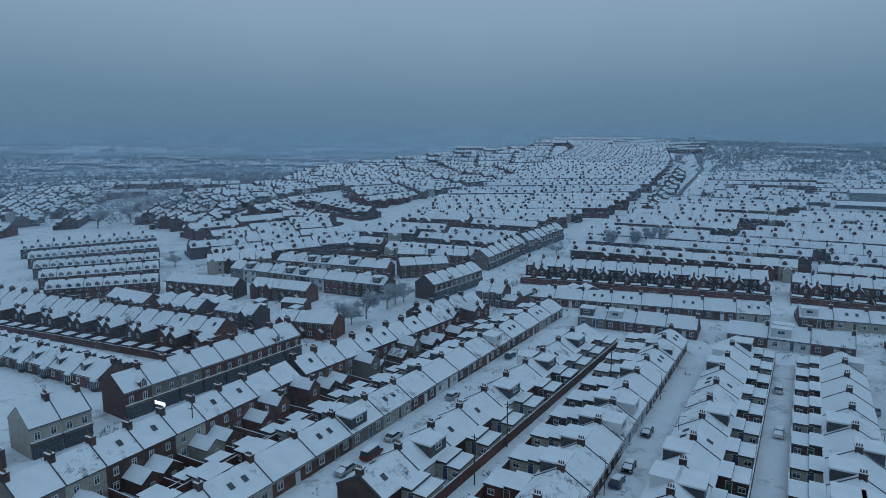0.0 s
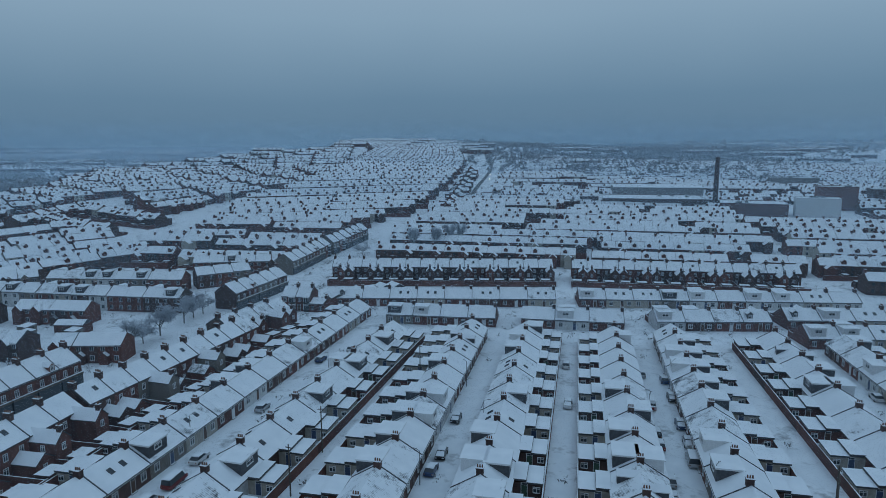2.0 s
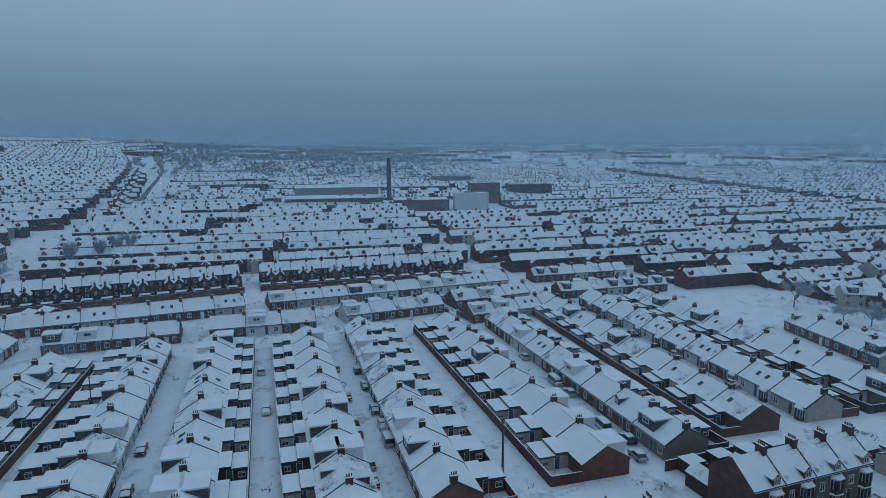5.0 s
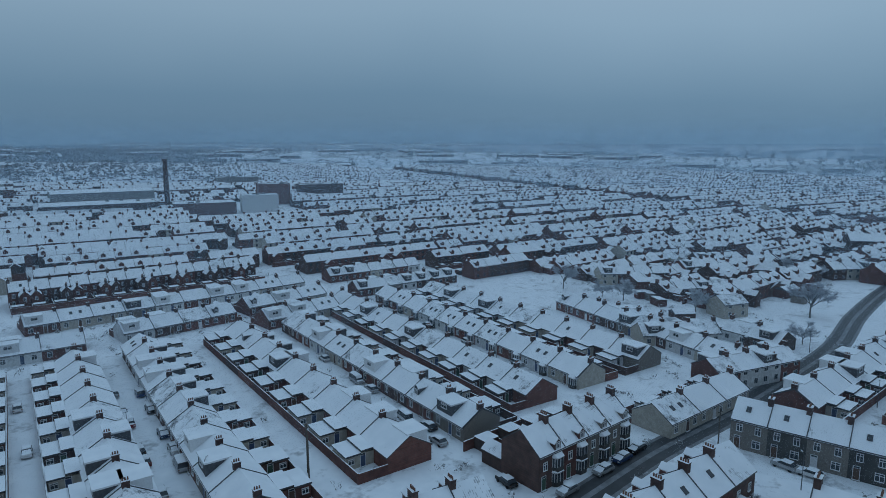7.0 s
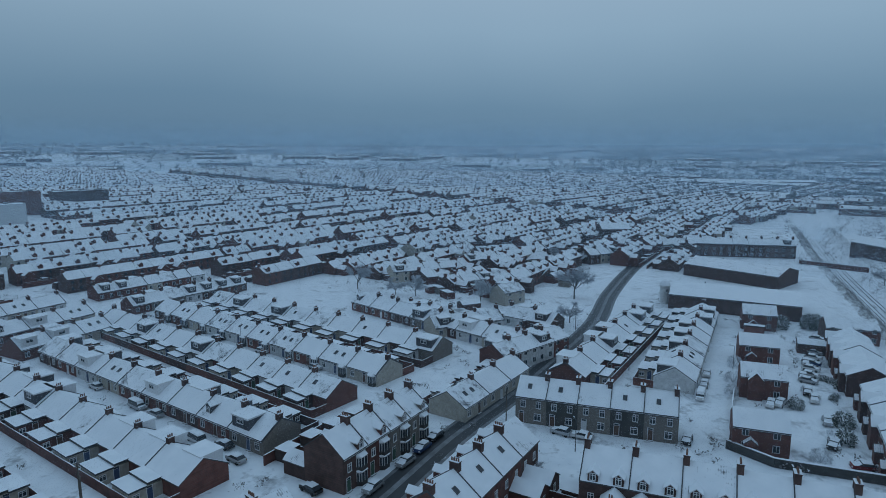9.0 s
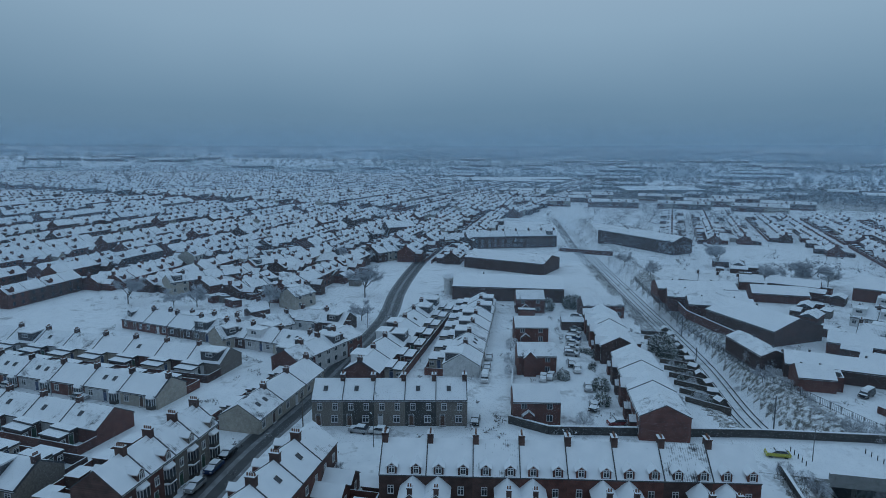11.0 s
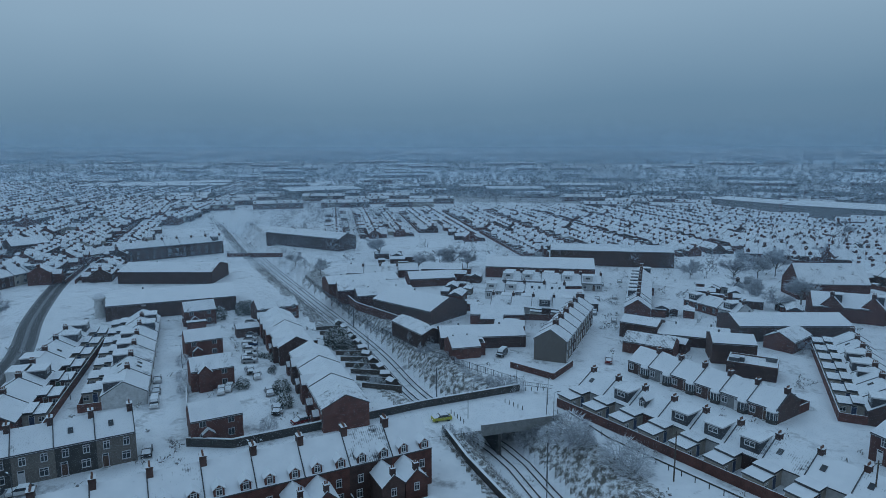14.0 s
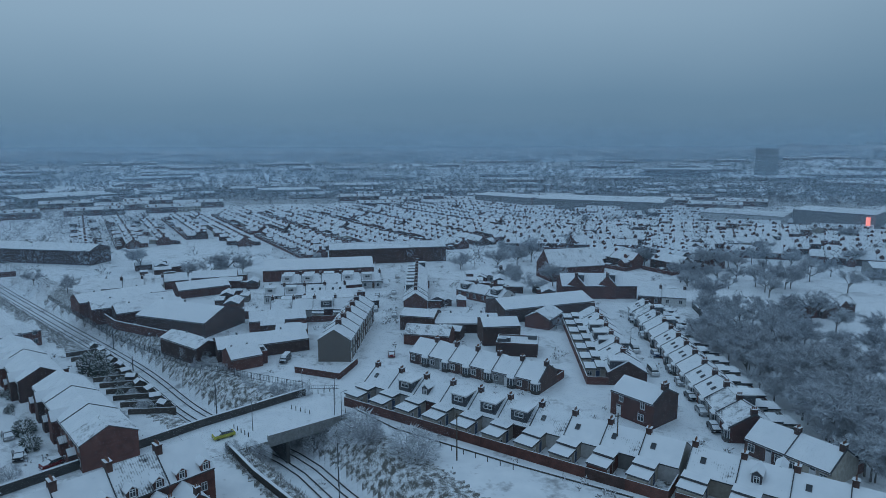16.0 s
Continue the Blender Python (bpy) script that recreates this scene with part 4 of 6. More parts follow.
# terraces that run away to the west, beyond the tree belt
sweep([(-276.5, 412.4), (-376.5, 657.9)], [(-335.3, 478.4), (-470.0, 740.0)], 4, 6)
sweep([(-238.0, 400.0), (-262.0, 480.0)], [(-265.4, 440.0), (-309.1, 588.9)], 2, 4)
for k in range(90):
    az0, r0 = radians(far_dice.uniform(-41, -22)), far_dice.uniform(620, 1500)
    far_row((math.sin(az0) * r0, math.cos(az0) * r0), (math.sin(az0 + 45 / r0) * r0, math.cos(az0 + 45 / r0) * r0 + far_dice.uniform(-15, 15)))
for i in range(9):
    a, b = along([(131.0, 404.0), (188.0, 533.0), (268.0, 720.0)], i / 9), along([(131.0, 404.0), (188.0, 533.0), (268.0, 720.0)], (i + 0.8) / 9)
    far_row(tuple(a), tuple(b))
for a, b, f in block(97, 190, 295, 420, 20, 60):
    far_row(a, b, front=f)
for a, b, f in block(-100, 100, 425, 500, 20, 80):
    far_row(a, b, front=f)
for a, b, f in list(block(-85, 300, 560, 640, 27, 15)) + list(block(-85, 8, 505, 560, 27, 15)):
    far_row(a, b, 2.9, 5.6, 9.5, front=f)
for a, b, f in block(190, 480, 205, 700, 19.5, 60):
    far_row(a, b, *far_dice.choice(((3.2, 5.8), (5.2, 7.8))), front=f)
for a, b, f in block(200, 480, 112, 200, 19, 45, 27):
    far_row(a, b, *far_dice.choice(((3.2, 5.8), (5.2, 7.8))), front=f)
for a, b, f in block(290, 700, 55, 118, 20, 45, 24):
    far_row(a, b, *far_dice.choice(((3.2, 5.8), (5.2, 7.8))), front=f)
for a, b, f in block(480, 1000, 130, 1000, 25, 70, 34):
    far_row(a, b, front=f)
for a, b, f in block(-90, 480, 640, 1100, 30, 80):
    far_row(a, b, front=f)
for a, b, f in block(-620, -330, 190, 330, 24, 70, 12):
    far_row(a, b, front=f)
# south-east: parallel streets that run away
for a, b, f in block(296, 560, -345, 8, 20, 95, 32.5, 1.18):
    if math.hypot(*a) > 318:
        far_row(a, b, 3.2, 5.8, 7.5, front=f)
for k in range(11):
    r0 = 355 + 21 * k
    for j in range(7):
        az0 = radians(158 + 6.2 * j + (k % 3))
        az1 = az0 + 34 / r0
        far_row((math.sin(az0) * r0, math.cos(az0) * r0), (math.sin(az1) * r0 * 1.01, math.cos(az1) * r0 * 1.01), 3.4, 6.2)
for k in range(8):
    r0 = 620 + 45 * k
    for j in range(13):
        az0 = radians(104 + 5.8 * j + 2.1 * (k % 3))
        az1 = az0 + 46 / r0
        if far_dice.random() < 0.7:
            far_row((math.sin(az0) * r0, math.cos(az0) * r0), (math.sin(az1) * r0, math.cos(az1) * r0), 5.0, 7.6)
for k in range(320):
    az0, r0 = radians(far_dice.uniform(-40, 192)), far_dice.uniform(1050, 2900)
    az1 = az0 + far_dice.uniform(40, 110) / r0
    far_row((math.sin(az0) * r0, math.cos(az0) * r0), (math.sin(az1) * r0, math.cos(az1) * r0), 5.4, 8.2, 14)
for k in range(50):
    az0, r0 = radians(far_dice.uniform(8, 18)), far_dice.uniform(1100, 1330)
    az1 = az0 + far_dice.uniform(50, 110) / r0
    far_row((math.sin(az0) * r0, math.cos(az0) * r0), (math.sin(az1) * r0, math.cos(az1) * r0))
tagged(new("far_terraces", FAR.mesh("far_terraces", [BROWN, BRICK, CREAM, SNOW, GLASS, ROOF])), "distant brick terraces under snow, spread over the town", "houses", kind="stuff")


# ---- mist over the town: haze put into see-through tinted shells ----
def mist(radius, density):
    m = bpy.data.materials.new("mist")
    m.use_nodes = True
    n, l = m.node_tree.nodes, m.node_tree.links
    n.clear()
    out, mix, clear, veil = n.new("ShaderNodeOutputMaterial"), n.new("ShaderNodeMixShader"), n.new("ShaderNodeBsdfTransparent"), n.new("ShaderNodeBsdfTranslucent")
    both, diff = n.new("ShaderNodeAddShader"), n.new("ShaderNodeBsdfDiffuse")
    # bluish haze tone, given to the shell as its own colour
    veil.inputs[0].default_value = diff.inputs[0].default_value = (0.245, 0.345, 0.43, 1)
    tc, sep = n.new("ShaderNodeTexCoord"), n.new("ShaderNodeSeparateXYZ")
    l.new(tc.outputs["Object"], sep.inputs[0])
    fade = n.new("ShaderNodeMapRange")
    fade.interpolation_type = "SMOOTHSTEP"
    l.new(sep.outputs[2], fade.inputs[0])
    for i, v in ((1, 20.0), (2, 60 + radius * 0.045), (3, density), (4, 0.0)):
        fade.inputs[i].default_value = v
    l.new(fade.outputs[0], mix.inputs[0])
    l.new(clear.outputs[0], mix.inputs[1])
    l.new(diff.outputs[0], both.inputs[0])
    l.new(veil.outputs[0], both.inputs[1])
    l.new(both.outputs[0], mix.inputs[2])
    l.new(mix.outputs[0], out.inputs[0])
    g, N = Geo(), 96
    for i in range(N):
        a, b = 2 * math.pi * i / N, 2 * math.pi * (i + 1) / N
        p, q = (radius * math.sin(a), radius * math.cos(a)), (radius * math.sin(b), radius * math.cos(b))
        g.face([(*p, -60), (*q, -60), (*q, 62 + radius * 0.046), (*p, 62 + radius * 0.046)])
    return tagged(new("mist", g.mesh("mist", [m])), "see-through bluish shell that stands in for winter mist", "mist", kind="structure")


# each shell lays on more imitated haze; the nearest also lift the dark tones
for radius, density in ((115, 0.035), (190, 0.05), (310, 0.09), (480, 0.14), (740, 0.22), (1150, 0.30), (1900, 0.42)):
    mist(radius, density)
# ---- roads, railway and bridge ----
MAIN = [(87.3, 22.8), (94.5, 19.8), (115.2, 11.6), (136.7, 0.9), (155.3, -7.4), (198.4, -25.1), (242.7, -36.7), (296.0, -54.5), (340.8, -74.0)]


def beside_line(line, off):
    """A bent line moved sideways."""
    out = []
    for i, (x, y) in enumerate(line):
        (ax, ay), (bx, by) = line[max(i - 1, 0)], line[min(i + 1, len(line) - 1)]
        n = math.hypot(bx - ax, by - ay)
        out.append((x - (by - ay) / n * off, y + (bx - ax) / n * off))
    return out


SLUSH = plain("slush", (0.20, 0.205, 0.215), 0.4, 0.5, 0.6)
strip("road_main", MAIN, 6.6, 0.04, SLUSH, "main road under grey slush")
for off in (-1.55, 1.55):
    strip("road_track", beside_line(MAIN, off), 2.0, 0.06, ASPHALT, "dark wet lane worn clear of snow")
strip("road_north", [(128.4, 374.2), (160.8, 441.7), (202.1, 537.7), (309.1, 763.3), (376.7, 949.3), (467.6, 1199.7)], 5.0, 0.10, ASPHALT, "dark cleared road climbing between terraces")
for off in (-2.55, -1.1, 1.1, 2.55):
    strip("rail", beside_line(CUT, off), 0.17, 0.22, RUBBER, "dark steel running rail of the double track", dip=True)


def wall_line(name, pts, height, thick, mat, label, base=-0.6, cap=True):
    """A free-standing wall along a bent line, snow on its top."""
    g = Geo()
    for (ax, ay), (bx, by) in zip(pts, pts[1:]):
        n = math.hypot(bx - ax, by - ay)
        ox, oy = -(by - ay) / n * thick / 2, (bx - ax) / n * thick / 2
        za, zb = float(land(ax, ay)), float(land(bx, by))
        lo = [(ax - ox, ay - oy, za + base), (bx - ox, by - oy, zb + base), (bx + ox, by + oy, zb + base), (ax + ox, ay + oy, za + base)]
        hi = [(x, y, z - base + height) for x, y, z in lo]
        g.hexa(lo + hi, 0)
        if cap:
            g.hexa([(x, y, z) for x, y, z in hi] + [(x, y, z + 0.09) for x, y, z in hi], 1)
    return tagged(new(name, g.mesh(name, [mat, SNOW])), label, "wall", kind="structure")


wall_line("wall_north", [(116.3, -39.9), (109.8, -46.0), (104.7, -65.1), (99.4, -85.0), (91.7, -107.4)], 1.7, 0.5, STONE, "long dark stone wall beside the bridge road, capped with snow")
wall_line("wall_west", [(88.2, -80.3), (75.8, -74.8), (62.8, -70.2), (50.7, -66.4)], 1.3, 0.5, STONE, "stone wall along the railway cutting, capped with snow")
wall_line("wall_east", [(76.8, -106.1), (64.0, -101.8), (38.1, -99.2), (16.6, -97.8)], 0.3, 0.3, STONE, "low kerb wall along the lane")
wall_line("wall_park", [(22.5, -232.2), (12.0, -202.9), (-2.1, -172.0), (-13.7, -144.6)], 2.0, 0.4, STONE, "dark park wall along the back lane")
wall_line("wall_yard", [(103.7, -117.8), (90.9, -119.0), (93.4, -130.2)], 1.6, 0.3, BRICK, "brick garden wall round the corner house")
wall_line("wall_estate", [(117.0, -40.4), (129.7, -45.0), (143.5, -50.0)], 1.5, 0.3, PEBBLE, "rendered garden wall beside the side street")
wall_line("wall_far", [(316.3, -135.8), (299.0, -158.2)], 1.8, 0.8, BRICK, "red-brick parapet of the far railway bridge")
for pts in ([(354.6, -63.3), (344.4, -92.2), (335.7, -140.0)], [(218.9, -137.0), (181.2, -123.5), (156.0, -123.1)]):
    wall_line("wall_brick", pts, 2.2, 0.35, BRICK, "dark brick boundary wall with snow along its top")

bridge = empty("road_bridge", "low concrete road bridge over the railway cutting", "bridge")
pa, pb = Vector((*(96.3, -77.7), 0)), Vector((*(82.9, -105.9), 0))
side = (pb - pa).normalized()
nrm = Vector((-side.y, side.x, 0))
if nrm.dot(pa) > 0:
    nrm = -nrm
g = Geo()
q = [pa + nrm * 8.5, pb + nrm * 8.5, pb - nrm * 8.0, pa - nrm * 8.0]
g.hexa([(v.x, v.y, -1.25) for v in q] + [(v.x, v.y, 0.06) for v in q], 0, 1)
part("deck", g, [CONCRETE, ROADSNOW], bridge)
g = Geo()
pc, pd = pa.lerp(pb, 0.42), pa.lerp(pb, 0.97)
q = [pc + nrm * 8.54, pd + nrm * 8.54, pd + nrm * 8.05, pc + nrm * 8.05]
g.hexa([(v.x, v.y, -0.6) for v in q] + [(v.x, v.y, 1.15) for v in q], 0, 1)
part("parapet", g, [CONCRETE, SNOW], bridge)
for c in (pc, pd):
    s = side if c is pc else -side
    q = [c + nrm * 8.3 + s * 3.6, c + nrm * 8.3 + s * 4.4, c - nrm * 7.8 + s * 4.4, c - nrm * 7.8 + s * 3.6]
    g = Geo().hexa([(v.x, v.y, -6.2) for v in q] + [(v.x, v.y, -1.2) for v in q], 0)
    part("abutment", g, [STONE], bridge)


def fence(pts, height, label):
    """A steel fence: posts and two rails."""
    root = empty("fence", label, "fence")
    post = Geo().box(-0.05, 0.05, -0.05, 0.05, 0, height).mesh("post", [STEEL])
    for (ax, ay), (bx, by) in zip(pts, pts[1:]):
        n = math.hypot(bx - ax, by - ay)
        turn = math.atan2(by - ay, bx - ax)
        for i in range(int(n / 2.6)):
            t = i / int(n / 2.6)
            part("post", post, None, root, "", at(ax + (bx - ax) * t, ay + (by - ay) * t, 0))
        g = Geo()
        for z in (0.25, height - 0.15):
            g.box(0, n, -0.03, 0.03, z, z + 0.07)
        for i in range(int(n / 0.45)):
            g.box(i * 0.45, i * 0.45 + 0.05, -0.015, 0.015, 0.1, height - 0.05)
        part("rails", g, [STEEL], root, "", at(ax, ay, 0, math.degrees(turn)))


fence([(238.7, -136.6), (171.0, -115.4), (131.5, -108.2), (94.0, -110.1)], 1.8, "dark steel railing along the railway footpath")
fence([(93.1, -110.5), (86.9, -113.6)], 1.2, "short steel railing at the bridge corner")

# ---- large buildings ----
SHED_N = [0]


def warehouse(a, b, d, e, r, wall, label, name="warehouse", category="warehouse", panes=True, flat=False):
    """A large low building along its ridge."""
    a, b = Vector((*a, 0)), Vector((*b, 0))
    n, turn = (b - a).length, math.atan2(b.y - a.y, b.x - a.x)
    p = (a + b) / 2
    if math.sin(turn) * p.x - math.cos(turn) * p.y < 0:
        turn += math.pi
    root = empty(name, label, category)
    root.matrix_basis = sits(p, turn)
    if flat:
        part("wall", Geo().box(-n / 2, n / 2, -d / 2, d / 2, -2, e), [WALLS[wall]], root)
        g = Geo().box(-n / 2 + 0.3, n / 2 - 0.3, -d / 2 + 0.3, d / 2 - 0.3, e, e + 0.12, 0)
        part("roof", g, [SNOW], root)
        g = Geo()
        for x0, x1, y0, y1 in ((-n / 2, n / 2, -d / 2, -d / 2 + 0.3), (-n / 2, n / 2, d / 2 - 0.3, d / 2), (-n / 2, -n / 2 + 0.3, -d / 2 + 0.3, d / 2 - 0.3), (n / 2 - 0.3, n / 2, -d / 2 + 0.3, d / 2 - 0.3)):
            g.box(x0, x1, y0, y1, e, e + 0.5, 0, 1)
        part("parapet", g, [WALLS[wall], SNOW], root)
        SHED_N[0] += 1
        rr = random.Random(SHED_N[0])
        for i in range(3):
            x, y = rr.uniform(-n * 0.4, n * 0.4), rr.uniform(-d * 0.3, d * 0.3)
            part("roof_vent", Geo().box(x - 1.2, x + 1.2, y - 0.9, y + 0.9, e + 0.1, e + 1.3, 0, 1), [STEEL, SNOW], root)
    else:
        shell(root, n, d, e, r, WALLS[wall], cope=False)
        g = Geo()
        for i in range(max(2, int(n / 14))):
            x = -n / 2 + n * (i + 0.5) / max(2, int(n / 14))
            z = e + (r - e) * 0.45 + 0.2
            g.tube((x, -d * 0.27, z - 0.1), (x, -d * 0.27, z + 0.7), 0.28, 0.28, 0, 6)
        part("roof_vents", g, [STEEL], root)
    if panes:
        rows = max(1, int(e / 3.2))
        count = max(2, int(n / 3.6))
        for k in range(rows):
            for i in range(count):
                x = -n / 2 + n * (i + 0.5) / count
                part("window", window_mesh(1.4, 1.5), None, root, "", at(x, -d / 2, 1.0 + 3.0 * k, 180))
    part("door", Geo().box(-1.5, 1.5, -d / 2 - 0.06, -d / 2, 0, 2.9), [STEEL], root, "", at(n * 0.12, 0, 0))
    return root


warehouse((233.2, -57.6), (218.8, -95.6), 24, 5.0, 7.2, "brown", "long dark brick warehouse with a snowy shallow roof", panes=False)
warehouse((289.6, -80.4), (262.9, -109.4), 20, 5.0, 7.4, "brown", "low brick depot with a snow-covered roof", panes=False)
for p, q, d, e, r in (((211.0, -129.5), (201.0, -156.0), 13, 4.2, 6.0), ((199.0, -127.0), (186.5, -150.0), 12, 4.0, 5.8), ((187.5, -127.5), (178.0, -146.0), 11, 3.8, 5.4)):
    warehouse(p, q, d, e, r, "brick", "brick works bay with a shallow snowy roof", panes=False)
warehouse((175.0, -134.5), (148.0, -137.5), 18, 4.4, 7.4, "brown", "dark brick workshop with a broad snowy roof", panes=False)
warehouse((149.5, -118.8), (131.5, -115.8), 7, 3.4, 4.8, "brown", "low brick wing beside the footpath under snow")
warehouse((131.0, -117.5), (116.5, -137.0), 11, 3.4, 5.2, "brown", "long low brick building beside the footpath under snow")
warehouse((122.7, -115.1), (117.6, -122.1), 7, 3.0, 3.6, "brick", "small brick office annexe with a flat snowy roof", "annexe", "building", flat=True)
warehouse((193.3, -202.9), (156.7, -231.7), 17, 4.8, 8.0, "brick", "red-brick school hall with a wide snowy roof", "school_hall", "building")
warehouse((190.8, -244.9), (145.9, -280.3), 10, 7.4, 9.8, "brown", "long three-storey dark brick block of flats", "flats", "building")
warehouse((347.4, -179.4), (292.6, -194.8), 14, 7.0, 9.5, "brown", "dark brick corner building with a lit shop below", "corner_block", "building")
warehouse((100.7, -166.1), (89.9, -168.5), 8, 4.6, 6.0, "brown", "brick garage with a snowy roof", panes=False)
warehouse((91.2, -169.2), (73.9, -178.0), 12, 3.0, 4.6, "brown", "long low brick store under snow", panes=False)
warehouse((79.0, -188.0), (56.5, -212.5), 15, 4.6, 6.6, "brown", "brick workshop with a broad snowy roof", panes=False)
warehouse((73.0, -163.0), (64.0, -169.0), 10, 5.6, 7.0, "brown", "brick outbuilding under snow", panes=False)
warehouse((65.1, -157.0), (54.4, -160.3), 8, 3.2, 3.4, "brown", "flat-roofed brick shed under snow", flat=True, panes=False)
warehouse((85.3, -256.2), (66.9, -273.7), 14, 6.0, 12.5, "brick", "gabled brick school with steep snowy roofs", "school", "building")
warehouse((70.1, -229.8), (45.2, -242.3), 12, 4.8, 8.4, "brick", "lower gabled wing of the brick school", "school", "building")
for p, q in (((102.6, -213.1), (81.8, -207.4)), ((41.4, -233.6), (25.3, -236.4)), ((226.7, -150.4), (212.6, -167.2)), ((109.5, -244.3), (98.8, -242.4))):
    houses(p, q, -1, 3.0, 5.4, 8.0, 8.0, ("brick", "white", "brown", "cream"))
for p, q, d in (((199.7, -161.8), (190.3, -178.3), 12), ((142.7, -141.9), (130.5, -154.2), 9), ((144.2, -170.8), (134.2, -184.0), 9), ((121.7, -112.5), (117.9, -119.7), 8), ((62.5, -182.6), (61.9, -194.6), 8), ((92.1, -153.5), (79.1, -156.9), 7), ((225.8, -156.9), (212.1, -177.8), 10), ((211.8, -180.4), (198.7, -192.6), 9)):
    warehouse(p, q, d, 3.2, 5.2, "brick", "low brick workshop among yards, snow on its roof", panes=False)
houses((-7.6, -235.9), (-24.5, -247.3), -1, 4.4, 6.8, 8.0, 7.0, ("brick", "brown"), bare=True)
houses((32.5, -357.8), (-4.7, -387.2), -1)
warehouse((-38.2, -324.0), (-59.4, -326.9), 16, 5, 6.5, "grey", "grey hall beside a snowy car park", panes=False)
for p, q, f in (((172.0, -190.0), (140.0, -213.0), -1), ((163.0, -171.0), (139.0, -188.0), -1), ((146.2, -155.9), (124.0, -172.0), 1)):
    cottages(p, q, f, 4.5, 7.6, [("white", "f"), ("brick", "fr"), ("brown", "o"), ("cream", "f"), ("brick", "r")])


def outbuilding(w, d, h, wall, pitched):
    """A small shed, garage or store."""
    root = empty("outbuilding", f"small {WORDS[wall]} yard outbuilding under snow", "shed", "yard outbuildings")
    g = Geo().box(-w / 2, w / 2, -d / 2, d / 2, -0.6, h).box(-w * 0.25, w * 0.25, -d / 2 - 0.05, -d / 2, 0, min(2.0, h - 0.3), 1)
    part("body", g, [WALLS[wall], TIMBER], root)
    if pitched:
        g = Geo().ridge(-w / 2 - 0.1, w / 2 + 0.1, d, h, h + d * 0.22, 0, 1, 0.16, 0.2)
        for x in (-w / 2, w / 2):
            g.face([(x, -d / 2, h), (x, d / 2, h), (x, 0, h + d * 0.22)], 1)
    else:
        g = Geo().hexa([(-w / 2 - 0.15, -d / 2 - 0.15, h - 0.05), (w / 2 + 0.15, -d / 2 - 0.15, h - 0.05), (w / 2 + 0.15, d / 2 + 0.15, h + 0.25), (-w / 2 - 0.15, d / 2 + 0.15, h + 0.25), (-w / 2 - 0.15, -d / 2 - 0.15, h + 0.15), (w / 2 + 0.15, -d / 2 - 0.15, h + 0.15), (w / 2 + 0.15, d / 2 + 0.15, h + 0.45), (-w / 2 - 0.15, d / 2 + 0.15, h + 0.45)], 1, 0)
    part("roof", g, [SNOW, SLATE], root)
    return root


yards = random.Random(31)
KINDS = [(5.5, 3.4, 2.3, "brick", False), (3.2, 2.4, 2.1, "brown", True), (7.0, 4.5, 2.7, "brown", True), (4.5, 3.0, 2.3, "pebble", False), (9.0, 5.0, 3.0, "brick", True)]
for (ax, ay), (bx, by), spread, count, turn in (((160, -150), (205, -195), 9, 20, -0.95), ((122, -142), (150, -152), 5, 7, -0.9), ((128, -176), (150, -200), 7, 10, -0.75), ((96, -152), (80, -160), 3, 4, 0.2), ((118, -205), (140, -240), 4, 8, -1.05), ((92, -225), (112, -240), 7, 7, 0.4), ((108, -190), (92, -205), 4, 5, -1.05),
                                                ((215, -65), (150, -90), 3, 6, -0.3), ((255, -10), (330, -30), 14, 12, -0.5), ((190, -8), (260, 40), 10, 12, 0.6), ((225, -180), (262, -200), 9, 9, -0.6), ((60, -215), (90, -232), 7, 8, 0.4), ((20, 222), (60, 238), 6, 8, 0.2), ((-100, 225), (-45, 208), 5, 9, -0.4)):
    for i in range(count):
        t = (i + yards.uniform(0.1, 0.9)) / count
        p = Vector((ax + (bx - ax) * t + yards.uniform(-spread, spread), ay + (by - ay) * t + yards.uniform(-spread, spread), 0))
        kind = yards.choice(KINDS)
        place(("out", kind), lambda: outbuilding(*kind), sits(p, turn + yards.choice((0, math.pi / 2)) + yards.uniform(-0.06, 0.06)))
# a pale domed turret at the end of the long warehouse
turret = empty("domed_turret", "pale rendered round turret with a snow-covered dome", "turret")
part("shaft", Geo().tube((0, 0, -1), (0, 0, 6.2), 1.7, 1.6, 0, 14), [WHITE], turret)
part("cornice", Geo().tube((0, 0, 6.2), (0, 0, 6.6), 2.0, 2.0, 0, 14).tube((0, 0, 3.4), (0, 0, 3.7), 1.85, 1.85, 0, 14), [WHITE], turret)
dome = Geo()
for i in range(5):
    a0, a1 = i * math.pi / 10, (i + 1) * math.pi / 10
    dome.tube((0, 0, 6.6 + 1.9 * math.sin(a0)), (0, 0, 6.6 + 1.9 * math.sin(a1)), 1.8 * math.cos(a0), max(0.05, 1.8 * math.cos(a1)), 0, 14)
part("dome", dome, [SNOW], turret)
for i in range(4):
    a = 3.4 + i * 0.75
    part("window", window_mesh(0.7, 1.4), None, turret, "", at(1.62 * math.cos(a), 1.62 * math.sin(a), 4.2, math.degrees(a) - 90))
turret.matrix_basis = at(230.0, -53.8, 0)
warehouse((-84.0, 101.0), (-80.5, 106.5), 7, 3.0, 3.4, "brown", "flat-roofed brick store behind the shops", "store", "building", flat=True, panes=False)
